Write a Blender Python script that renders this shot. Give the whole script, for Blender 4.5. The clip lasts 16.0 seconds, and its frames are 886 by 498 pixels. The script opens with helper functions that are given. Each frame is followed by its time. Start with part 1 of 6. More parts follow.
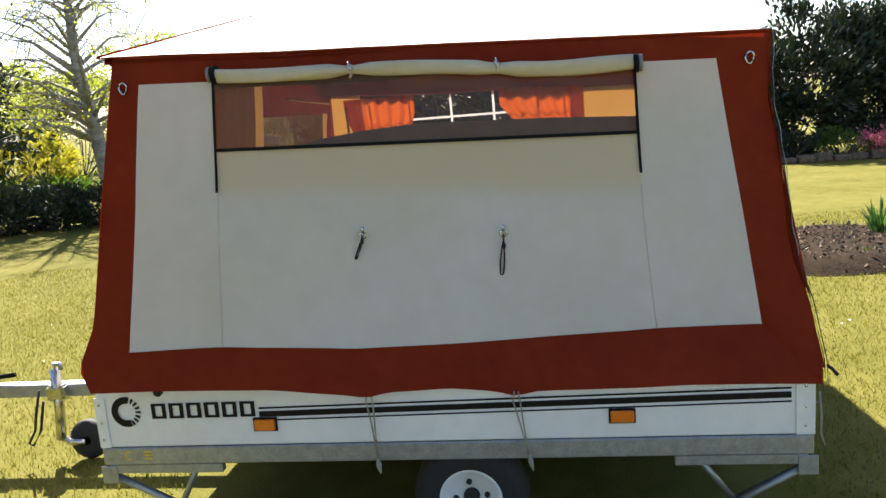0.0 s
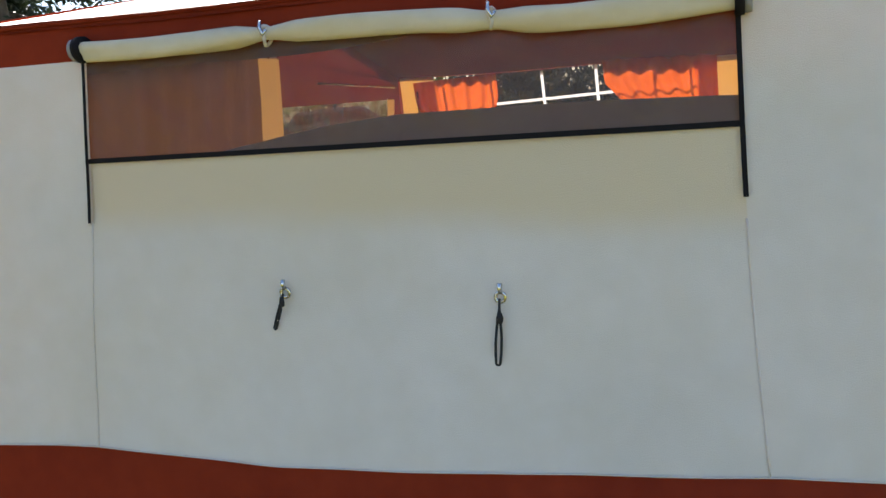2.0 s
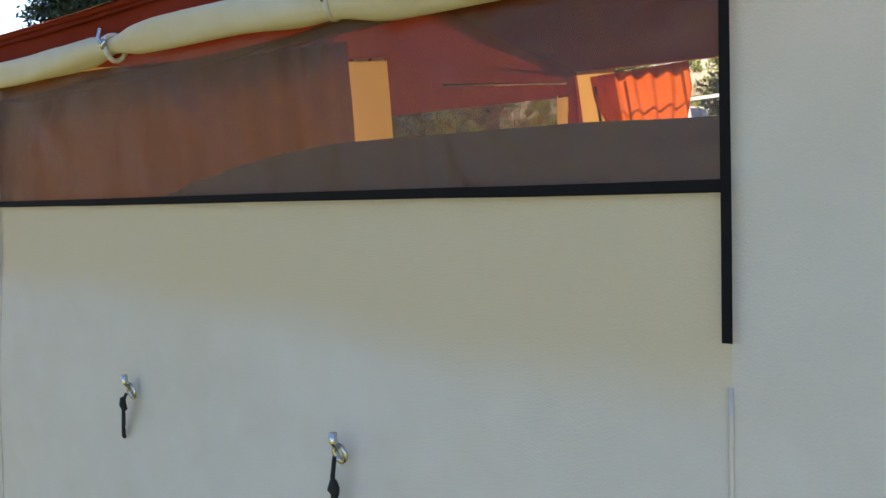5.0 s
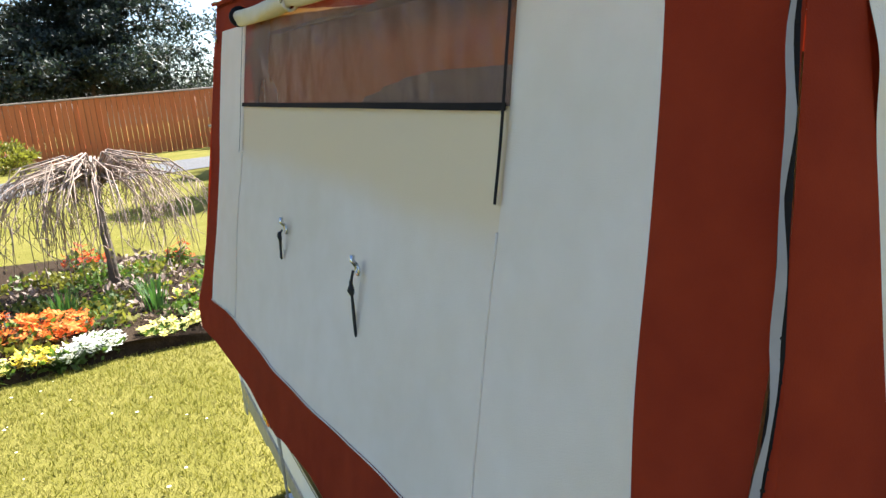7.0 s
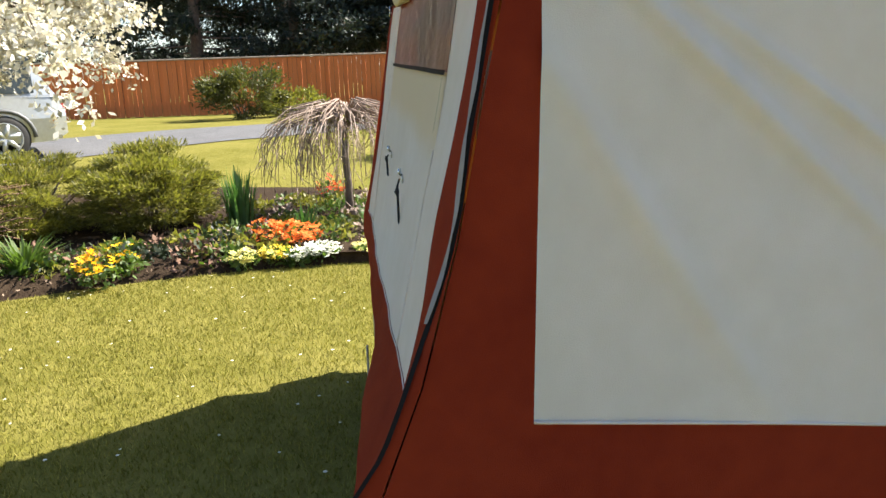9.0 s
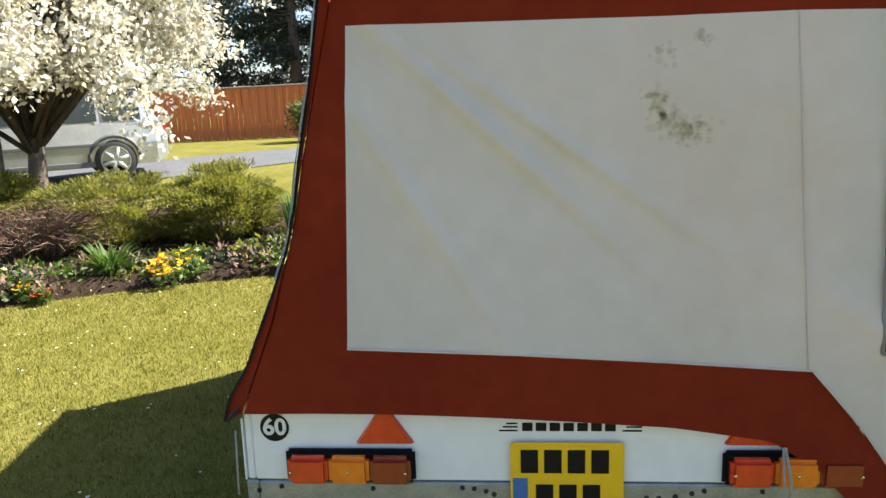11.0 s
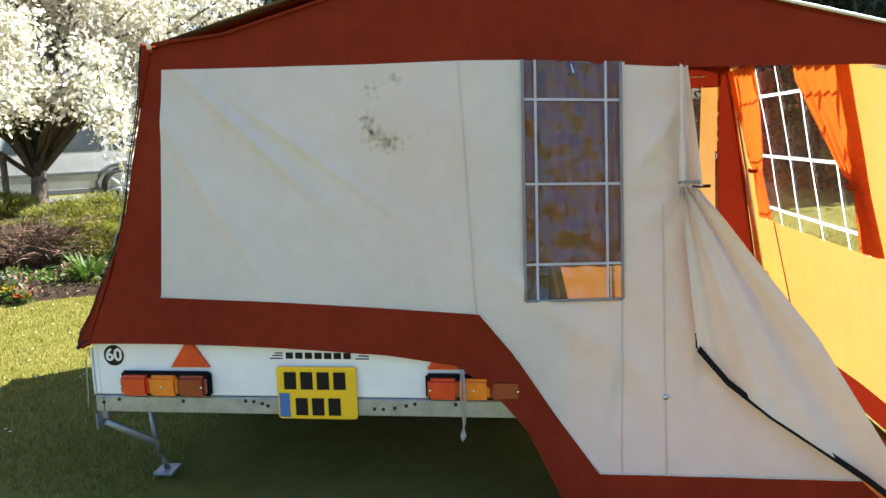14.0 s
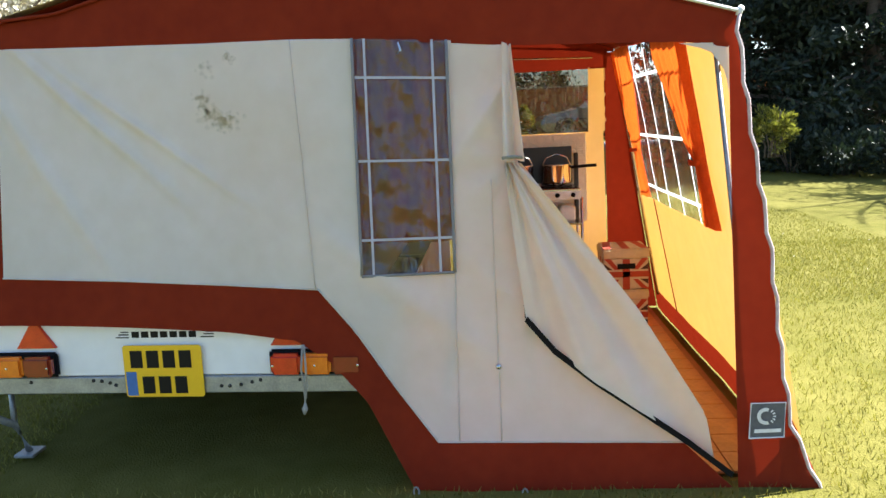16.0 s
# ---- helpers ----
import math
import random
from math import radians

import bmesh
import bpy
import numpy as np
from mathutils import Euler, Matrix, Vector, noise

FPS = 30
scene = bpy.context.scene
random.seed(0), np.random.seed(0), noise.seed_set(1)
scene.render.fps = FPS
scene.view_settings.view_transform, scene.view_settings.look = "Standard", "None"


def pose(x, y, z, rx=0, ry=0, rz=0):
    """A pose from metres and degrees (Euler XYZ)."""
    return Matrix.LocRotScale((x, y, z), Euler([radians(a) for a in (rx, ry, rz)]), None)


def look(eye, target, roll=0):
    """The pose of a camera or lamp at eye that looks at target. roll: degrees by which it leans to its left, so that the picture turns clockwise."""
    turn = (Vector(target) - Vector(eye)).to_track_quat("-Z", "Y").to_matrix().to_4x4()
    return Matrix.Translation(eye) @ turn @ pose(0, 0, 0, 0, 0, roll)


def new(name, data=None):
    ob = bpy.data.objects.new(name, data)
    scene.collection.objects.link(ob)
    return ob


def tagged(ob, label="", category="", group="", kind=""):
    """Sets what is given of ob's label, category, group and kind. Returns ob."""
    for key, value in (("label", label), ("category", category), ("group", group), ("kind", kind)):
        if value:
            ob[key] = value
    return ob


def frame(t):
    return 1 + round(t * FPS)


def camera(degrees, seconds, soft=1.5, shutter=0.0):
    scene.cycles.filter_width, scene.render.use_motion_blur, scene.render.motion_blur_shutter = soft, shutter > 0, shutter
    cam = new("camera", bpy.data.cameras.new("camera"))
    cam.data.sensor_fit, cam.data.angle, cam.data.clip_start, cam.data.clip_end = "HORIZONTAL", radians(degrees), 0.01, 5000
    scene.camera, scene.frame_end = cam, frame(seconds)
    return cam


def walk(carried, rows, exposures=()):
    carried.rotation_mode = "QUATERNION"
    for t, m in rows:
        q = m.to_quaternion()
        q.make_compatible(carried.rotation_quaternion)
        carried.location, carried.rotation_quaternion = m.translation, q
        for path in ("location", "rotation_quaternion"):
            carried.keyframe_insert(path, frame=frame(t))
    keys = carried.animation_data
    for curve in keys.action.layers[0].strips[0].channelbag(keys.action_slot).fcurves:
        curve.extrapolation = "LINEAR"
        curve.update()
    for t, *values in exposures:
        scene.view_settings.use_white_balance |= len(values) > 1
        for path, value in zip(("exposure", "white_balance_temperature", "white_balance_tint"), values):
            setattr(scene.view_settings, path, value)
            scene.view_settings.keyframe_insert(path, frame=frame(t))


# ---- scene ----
cam = camera(61.4, 16.0)
PATH = [
    (0, (1.378, -2.225, 1.447), (1.101, -0.280, 1.076), -4.7),
    (0.5, (1.467, -1.980, 1.441), (1.086, -0.053, 1.069), -5.0),
    (1, (1.580, -1.737, 1.417), (1.070, 0.163, 1.056), -5.2),
    (1.5, (1.651, -1.469, 1.422), (1.010, 0.390, 1.056), -5.7),
    (2, (1.630, -1.216, 1.409), (0.940, 0.623, 1.033), -6.2),
    (2.5, (1.653, -0.965, 1.405), (0.864, 0.834, 1.029), -6.4),
    (3, (1.718, -0.798, 1.402), (0.809, 0.943, 1.020), -5.1),
    (3.5, (1.757, -0.670, 1.396), (0.728, 1.009, 1.045), -5.1),
    (3.7, (1.762, -0.634, 1.403), (0.689, 1.021, 1.071), -5.5),
    (5.8, (2.109, -0.336, 1.386), (0.547, 0.871, 1.066), -7.2),
    (6, (2.169, -0.334, 1.370), (0.548, 0.792, 1.051), -6.7),
    (6.5, (2.361, -0.341, 1.366), (0.637, 0.599, 0.992), -6.0),
    (7, (2.551, -0.279, 1.349), (0.746, 0.477, 0.941), -5.6),
    (7.5, (2.743, -0.249, 1.354), (0.873, 0.348, 0.942), -4.1),
    (8, (2.947, -0.168, 1.340), (1.029, 0.250, 0.927), -2.9),
    (8.5, (3.144, -0.064, 1.329), (1.203, 0.195, 0.904), -1.9),
    (9, (3.307, 0.103, 1.311), (1.359, 0.194, 0.866), -1.9),
    (9.5, (3.487, 0.221, 1.315), (1.536, 0.197, 0.873), -1.6),
    (9.7, (3.541, 0.327, 1.332), (1.592, 0.248, 0.89), -1.6),
    (11.8, (4.107, 0.895, 1.327), (2.15, 0.683, 0.974), -2.9),
    (12, (4.158, 0.971, 1.331), (2.202, 0.74, 0.984), -2.6),
    (12.5, (4.262, 1.119, 1.335), (2.303, 0.894, 1.002), -2.3),
    (13, (4.368, 1.285, 1.326), (2.408, 1.05, 1.003), -2.3),
    (13.5, (4.475, 1.406, 1.321), (2.514, 1.188, 0.991), -2.6),
    (14, (4.562, 1.577, 1.247), (2.599, 1.34, 0.953), -2.5),
    (14.5, (4.658, 1.661, 1.207), (2.686, 1.471, 0.929), -2.1),
    (15, (4.7, 1.713, 1.205), (2.724, 1.586, 0.922), -2.1),
    (15.5, (4.646, 1.855, 1.218), (2.675, 1.732, 0.9), -2.5),
    (16, (4.578, 2.002, 1.202), (2.612, 1.857, 0.867), -2.9),
]
walk(cam, [(t, look(eye, target, roll)) for t, eye, target, roll in PATH], [(0, 2.0, 6300, 12), (1.5, 2.42, 6150, 12), (3, 2.42, 6100, 12), (7, 2.38, 6000, 11), (8, 2.22, 6300, 11), (9, 2.06, 6350, 11), (12.5, 2.18, 5950, 10), (14.5, 2.40, 5850, 9), (16, 2.32, 5800, 9)])

# ---- light ----
SUN_EL, SUN_DIR = radians(46), Vector((-0.40, 0.917, 0))
world = bpy.data.worlds.new("sky")
scene.world = world
world.use_nodes = True
wn = world.node_tree.nodes
sky = wn.new("ShaderNodeTexSky")
sky.sky_type, sky.sun_disc = "NISHITA", False
sky.sun_elevation, sky.sun_rotation = SUN_EL, math.atan2(SUN_DIR.x, SUN_DIR.y)
sky.air_density, sky.dust_density, sky.ozone_density = 1.0, 1.0, 1.0
world.node_tree.links.new(sky.outputs[0], wn["Background"].inputs[0])
wn["Background"].inputs[1].default_value = 0.060
sun = new("sun", bpy.data.lights.new("sun", "SUN"))
sun.data.energy, sun.data.angle, sun.data.color = 5.0, radians(0.6), (1.0, 0.93, 0.80)
to_sun = SUN_DIR.normalized() * math.cos(SUN_EL) + Vector((0, 0, math.sin(SUN_EL)))
sun.matrix_world = look(to_sun * 30, (0, 0, 0))

GZ = -0.04  # the lawn's height by the trailer


# ---- materials ----
def mat(name, color, rough=0.7, metal=0.0, color2=None, scale=8.0, bump=0.0, bscale=60.0, trans=None, tmix=0.4, spec=0.5,
        island=0.0, coat=0.0, stretch=(1, 1, 1)):
    """A surface of two colours mixed by noise at two scales, with fine relief, and light through it where it is thin."""
    m = bpy.data.materials.new(name)
    m.use_nodes = True
    nt = m.node_tree
    N, L = nt.nodes, nt.links
    b = N["Principled BSDF"]
    b.inputs["Roughness"].default_value, b.inputs["Metallic"].default_value = rough, metal
    b.inputs["Specular IOR Level"].default_value, b.inputs["Coat Weight"].default_value = spec, coat
    tc = N.new("ShaderNodeTexCoord")
    mp = N.new("ShaderNodeMapping")
    mp.inputs["Scale"].default_value = stretch
    L.new(tc.outputs["Object"], mp.inputs[0])
    n1, n2 = N.new("ShaderNodeTexNoise"), N.new("ShaderNodeTexNoise")
    n1.inputs["Scale"].default_value, n1.inputs["Detail"].default_value = scale, 5
    n2.inputs["Scale"].default_value, n2.inputs["Detail"].default_value = scale * 6.3, 4
    L.new(mp.outputs[0], n1.inputs[0]), L.new(mp.outputs[0], n2.inputs[0])
    mix = N.new("ShaderNodeMix")
    mix.data_type = "RGBA"
    add = N.new("ShaderNodeMath")
    add.operation = "MULTIPLY_ADD"
    add.inputs[1].default_value = 0.45
    L.new(n2.outputs["Fac"], add.inputs[0])
    half = N.new("ShaderNodeMath")
    half.operation = "MULTIPLY"
    half.inputs[1].default_value = 0.6
    L.new(n1.outputs["Fac"], half.inputs[0]), L.new(half.outputs[0], add.inputs[2])
    ramp = N.new("ShaderNodeMapRange")
    ramp.inputs[1].default_value, ramp.inputs[2].default_value = 0.36, 0.70
    src = add.outputs[0]
    if island:
        g = N.new("ShaderNodeNewGeometry")
        isl = N.new("ShaderNodeMath")
        isl.operation = "MULTIPLY_ADD"
        isl.inputs[1].default_value, isl.inputs[2].default_value = island, -island / 2
        L.new(g.outputs["Random Per Island"], isl.inputs[0])
        plus = N.new("ShaderNodeMath")
        L.new(isl.outputs[0], plus.inputs[0]), L.new(src, plus.inputs[1])
        src = plus.outputs[0]
    L.new(src, ramp.inputs[0])
    L.new(ramp.outputs[0], mix.inputs["Factor"])
    mix.inputs["A"].default_value, mix.inputs["B"].default_value = (*color, 1), (*(color2 or [c * 0.78 for c in color]), 1)
    L.new(mix.outputs["Result"], b.inputs["Base Color"])
    if bump:
        n3, bp = N.new("ShaderNodeTexNoise"), N.new("ShaderNodeBump")
        n3.inputs["Scale"].default_value, n3.inputs["Detail"].default_value = bscale, 3
        L.new(mp.outputs[0], n3.inputs[0])
        bp.inputs["Strength"].default_value, bp.inputs["Distance"].default_value = bump, 0.01
        L.new(n3.outputs["Fac"], bp.inputs["Height"]), L.new(bp.outputs[0], b.inputs["Normal"])
    if trans:
        t, ms = N.new("ShaderNodeBsdfTranslucent"), N.new("ShaderNodeMixShader")
        t.inputs[0].default_value = (*trans, 1)
        ms.inputs[0].default_value = tmix
        out = N["Material Output"]
        L.new(b.outputs[0], ms.inputs[1]), L.new(t.outputs[0], ms.inputs[2]), L.new(ms.outputs[0], out.inputs[0])
    return m


def clear(name, tint, gloss=0.12, rough=0.05, haze=0.0, hcol=(0.5, 0.5, 0.5), fres=0.5, stretch=(1, 1, 1), wrinkle=14, fine=3):
    """Thin film: light goes straight through, a little is mirrored, some scatters."""
    m = bpy.data.materials.new(name)
    m.use_nodes = True
    N, L = m.node_tree.nodes, m.node_tree.links
    N.remove(N["Principled BSDF"])
    t, g, d = N.new("ShaderNodeBsdfTransparent"), N.new("ShaderNodeBsdfGlossy"), N.new("ShaderNodeBsdfDiffuse")
    t.inputs[0].default_value, d.inputs[0].default_value = (*tint, 1), (*hcol, 1)
    g.inputs["Roughness"].default_value = rough
    lw, m1, m2 = N.new("ShaderNodeLayerWeight"), N.new("ShaderNodeMixShader"), N.new("ShaderNodeMixShader")
    lw.inputs[0].default_value = 0.35
    mul = N.new("ShaderNodeMath")
    mul.operation = "MULTIPLY_ADD"
    mul.inputs[1].default_value, mul.inputs[2].default_value = fres, gloss
    L.new(lw.outputs["Fresnel"], mul.inputs[0])
    m2.inputs[0].default_value = haze
    L.new(mul.outputs[0], m1.inputs[0])
    L.new(t.outputs[0], m2.inputs[1]), L.new(d.outputs[0], m2.inputs[2])
    L.new(m2.outputs[0], m1.inputs[1]), L.new(g.outputs[0], m1.inputs[2])
    L.new(m1.outputs[0], N["Material Output"].inputs[0])
    if rough > 0.02:
        nz, bp, tc = N.new("ShaderNodeTexNoise"), N.new("ShaderNodeBump"), N.new("ShaderNodeTexCoord")
        nz.inputs["Scale"].default_value, nz.inputs["Detail"].default_value = wrinkle, fine
        mp = N.new("ShaderNodeMapping")
        mp.inputs["Scale"].default_value, mp.inputs["Rotation"].default_value = stretch, (0.35 if stretch[0] != stretch[1] or stretch[1] != stretch[2] else 0.0, 0, 0)
        L.new(tc.outputs["Object"], mp.inputs[0]), L.new(mp.outputs[0], nz.inputs[0])
        bp.inputs["Strength"].default_value, bp.inputs["Distance"].default_value = 0.8, 0.03
        L.new(nz.outputs["Fac"], bp.inputs["Height"]), L.new(bp.outputs[0], g.inputs["Normal"])
    return m


CREAM = mat("cream_canvas", (0.74, 0.71, 0.66), 0.95, color2=(0.66, 0.625, 0.55), scale=2.2, bump=0.25, bscale=500, trans=(0.80, 0.40, 0.075), tmix=0.25, spec=0.1)
STAINED = mat("stained_canvas", (0.67, 0.60, 0.44), 0.95, color2=(0.58, 0.51, 0.36), scale=3, bump=0.25, bscale=500, trans=(0.85, 0.45, 0.1), tmix=0.25, spec=0.1)
FLAPC = mat("flap_canvas", (0.66, 0.60, 0.45), 0.95, color2=(0.56, 0.50, 0.35), scale=4, bump=0.25, bscale=500, trans=(0.85, 0.5, 0.14), tmix=0.2, spec=0.1)


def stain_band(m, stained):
    """Yellow-stained cloth above a soft, slightly wavy line that falls along the wall."""
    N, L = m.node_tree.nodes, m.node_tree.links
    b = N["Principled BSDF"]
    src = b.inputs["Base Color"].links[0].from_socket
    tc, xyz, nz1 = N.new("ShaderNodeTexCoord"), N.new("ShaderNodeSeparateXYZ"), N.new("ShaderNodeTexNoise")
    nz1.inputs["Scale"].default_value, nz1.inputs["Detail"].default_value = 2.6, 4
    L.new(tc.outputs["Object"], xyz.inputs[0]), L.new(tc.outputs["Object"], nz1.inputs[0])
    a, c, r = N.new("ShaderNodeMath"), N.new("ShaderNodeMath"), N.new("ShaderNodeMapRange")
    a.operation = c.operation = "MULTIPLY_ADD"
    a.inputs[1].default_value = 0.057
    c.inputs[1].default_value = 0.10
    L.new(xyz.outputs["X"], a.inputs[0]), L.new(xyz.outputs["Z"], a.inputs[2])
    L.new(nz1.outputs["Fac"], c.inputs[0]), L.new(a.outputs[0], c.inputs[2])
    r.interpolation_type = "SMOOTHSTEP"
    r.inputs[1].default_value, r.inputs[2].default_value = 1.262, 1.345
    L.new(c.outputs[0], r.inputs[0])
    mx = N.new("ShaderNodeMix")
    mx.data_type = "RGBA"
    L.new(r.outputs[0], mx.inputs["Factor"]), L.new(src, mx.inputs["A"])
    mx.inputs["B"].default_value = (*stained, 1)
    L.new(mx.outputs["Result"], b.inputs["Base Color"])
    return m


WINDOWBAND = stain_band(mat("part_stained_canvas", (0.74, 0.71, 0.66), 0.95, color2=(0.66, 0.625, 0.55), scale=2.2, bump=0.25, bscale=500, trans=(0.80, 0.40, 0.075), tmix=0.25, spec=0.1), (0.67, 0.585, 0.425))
RED = mat("red_canvas", (0.215, 0.030, 0.011), 0.92, color2=(0.155, 0.019, 0.008), scale=3, bump=0.2, bscale=500, trans=(0.45, 0.035, 0.01), tmix=0.12, spec=0.08)
RUST = mat("rust_brown_curtain", (0.27, 0.10, 0.036), 0.9, color2=(0.15, 0.05, 0.02), scale=7, trans=(0.34, 0.11, 0.04), tmix=0.35, spec=0.1)
ROOF = mat("pale_roof_canvas", (0.72, 0.69, 0.62), 0.8, color2=(0.62, 0.58, 0.5), scale=2, bump=0.2, bscale=400, spec=0.3)
BROWN = mat("brown_inner_tent", (0.32, 0.20, 0.115), 0.9, color2=(0.24, 0.145, 0.08), scale=3, trans=(0.42, 0.24, 0.11), tmix=0.45)
BARS = mat("white_glazing_bars", (0.85, 0.85, 0.84), 0.5, trans=(0.95, 0.95, 0.93), tmix=0.65)
MESH = clear("insect_mesh", (0.64, 0.58, 0.54), 0.0, 0.3, 0.26, (0.19, 0.135, 0.11))
VINYL = clear("clear_vinyl", (0.86, 0.88, 0.90), 0.10, 0.03, 0.04, (0.6, 0.62, 0.66))
VINYL_OLD = clear("crinkled_vinyl", (0.64, 0.50, 0.41), 0.07, 0.06, 0.05, (0.17, 0.16, 0.23), 0.28, (1, 2.6, 0.9), 14, 4)
# very dark tint stands in for the dim hedge view beyond the window
VINYL_DK = clear("darkened_vinyl", (0.20, 0.20, 0.18), 0.08, 0.05, 0.06, (0.3, 0.3, 0.3))
BARGREY = mat("grey_glazing_bars", (0.46, 0.45, 0.52), 0.7, scale=20)
BLACK = mat("black_tape", (0.009, 0.008, 0.009), 0.75, scale=30, spec=0.12)
CORD = mat("black_cord", (0.012, 0.012, 0.013), 0.8, bump=0.5, bscale=300)
ROPE = mat("pale_rope", (0.42, 0.40, 0.34), 0.9, color2=(0.25, 0.24, 0.2), bump=0.6, bscale=300)
WHITE = mat("white_paint", (0.80, 0.81, 0.82), 0.35, color2=(0.70, 0.71, 0.72), scale=2.5, spec=0.5)
GALV = mat("galvanised_steel", (0.42, 0.44, 0.46), 0.5, 0.75, color2=(0.26, 0.28, 0.30), scale=22, bump=0.1, bscale=40)
STEEL = mat("bright_steel", (0.6, 0.6, 0.6), 0.25, 1.0, scale=20)
RUBBER = mat("rubber", (0.02, 0.02, 0.021), 0.75, scale=20, bump=0.2, bscale=80)
INK = mat("black_vinyl_letters", (0.007, 0.007, 0.008), 0.5, spec=0.2)
AMBER = mat("amber_lens", (0.75, 0.20, 0.01), 0.2, color2=(0.62, 0.14, 0.01), scale=30, coat=0.4)
REDLENS = mat("red_lens", (0.62, 0.035, 0.01), 0.2, color2=(0.45, 0.02, 0.008), scale=30, coat=0.4)
DARKLENS = mat("dark_red_lens", (0.22, 0.018, 0.012), 0.2, coat=0.4)
YELLOWP = mat("plate_yellow", (0.80, 0.50, 0.01), 0.35, color2=(0.76, 0.46, 0.01), scale=12)
BLUEP = mat("plate_blue", (0.05, 0.16, 0.45), 0.4)
PIPE = mat("white_piping", (0.80, 0.80, 0.79), 0.6)
PINKISHPIPE = mat("pinkish_piping", (0.62, 0.55, 0.56), 0.8, color2=(0.40, 0.26, 0.25), scale=18)
SCREEN = mat("grey_bed_curtain", (0.36, 0.34, 0.33), 0.95, color2=(0.27, 0.255, 0.25), scale=6, trans=(0.34, 0.31, 0.30), tmix=0.3)
BADGE = mat("badge_cloth", (0.13, 0.13, 0.135), 0.9, color2=(0.09, 0.09, 0.095), scale=30)
LINING = mat("grey_inner_lining", (0.30, 0.29, 0.30), 0.95, color2=(0.22, 0.21, 0.22), scale=6, trans=(0.3, 0.28, 0.28), tmix=0.2)
ORANGE = mat("orange_curtain_cloth", (0.52, 0.10, 0.018), 0.85, color2=(0.26, 0.026, 0.009), scale=17, bump=0.6, bscale=45, trans=(0.86, 0.15, 0.014), tmix=0.42, spec=0.2)
POTSTEEL = mat("polished_pan_steel", (0.75, 0.72, 0.68), 0.12, 1.0, scale=20)


# ---- mesh helpers ----
def mesh_of(verts, faces, material, smooth=False):
    me = bpy.data.meshes.new("mesh")
    me.from_pydata([tuple(v) for v in verts], [], faces)
    me.materials.append(material)
    if smooth:
        me.polygons.foreach_set("use_smooth", [True] * len(me.polygons))
    me.update()
    return me


def put(name, data, parent=None, label="", m=None):
    ob = new(name, data)
    if parent is not None:
        ob.parent = parent
    if m is not None:
        ob.matrix_basis = m
    return tagged(ob, label)


def part(name, bm, material, parent=None, label="", smooth=False, m=None):
    me = bpy.data.meshes.new(name)
    bm.to_mesh(me)
    bm.free()
    me.materials.append(material)
    if smooth:
        me.polygons.foreach_set("use_smooth", [True] * len(me.polygons))
    return put(name, me, parent, label, m)


def thing(name, at, label, category, group="", kind=""):
    ob = new(name)
    ob.location = at
    ob.empty_display_size = 0.1
    return tagged(ob, label, category, group, kind)


def box(x0, y0, z0, x1, y1, z1, bevel=0.004, seg=1):
    bm = bmesh.new()
    bmesh.ops.create_cube(bm, size=1, matrix=Matrix.Translation(((x0 + x1) / 2, (y0 + y1) / 2, (z0 + z1) / 2)) @ Matrix.Diagonal((x1 - x0, y1 - y0, z1 - z0, 1)))
    if bevel:
        bmesh.ops.bevel(bm, geom=bm.edges[:], offset=bevel, segments=seg, affect="EDGES")
    return bm


def tube(points, radius, sides=8, closed=False):
    """A round bar along points; radius is a number or one for each point."""
    pts = [Vector(p) for p in points]
    rad = radius if isinstance(radius, (list, tuple)) else [radius] * len(pts)
    verts, faces, n = [], [], len(pts)
    up = Vector((0, 0, 1))
    for i, p in enumerate(pts):
        d = (pts[min(i + 1, n - 1)] - pts[max(i - 1, 0)])
        d = d.normalized() if d.length > 1e-9 else Vector((0, 0, 1))
        ref = up if abs(d.z) < 0.9 else Vector((1, 0, 0))
        a = d.cross(ref).normalized()
        b = a.cross(d)
        for k in range(sides):
            w = 2 * math.pi * k / sides
            verts.append(p + (a * math.cos(w) + b * math.sin(w)) * rad[i])
    for i in range(n - 1):
        for k in range(sides):
            k2 = (k + 1) % sides
            faces.append((i * sides + k, i * sides + k2, (i + 1) * sides + k2, (i + 1) * sides + k))
    faces.append(tuple(range(sides))[::-1])
    faces.append(tuple((n - 1) * sides + k for k in range(sides)))
    return verts, faces


def bar(name, points, radius, material, parent=None, label="", sides=8):
    return put(name, mesh_of(*tube(points, radius, sides), material, True), parent, label)


def lathe(profile, steps=24):
    """Turns (radius, height) points round z."""
    verts, faces, n = [], [], len(profile)
    for s in range(steps):
        w = 2 * math.pi * s / steps
        for r, z in profile:
            verts.append((r * math.cos(w), r * math.sin(w), z))
    for s in range(steps):
        s2 = (s + 1) % steps
        for i in range(n - 1):
            faces.append((s * n + i, s2 * n + i, s2 * n + i + 1, s * n + i + 1))
    return verts, faces


def along(poly, s):
    """The point a share s of the way along a chain of points."""
    p = [Vector(q) for q in poly]
    ls = [(b - a).length for a, b in zip(p, p[1:])]
    d = s * sum(ls)
    for a, b, l in zip(p, p[1:], ls):
        if d <= l or b is p[-1]:
            return a.lerp(b, min(1, d / l if l else 0))
        d -= l


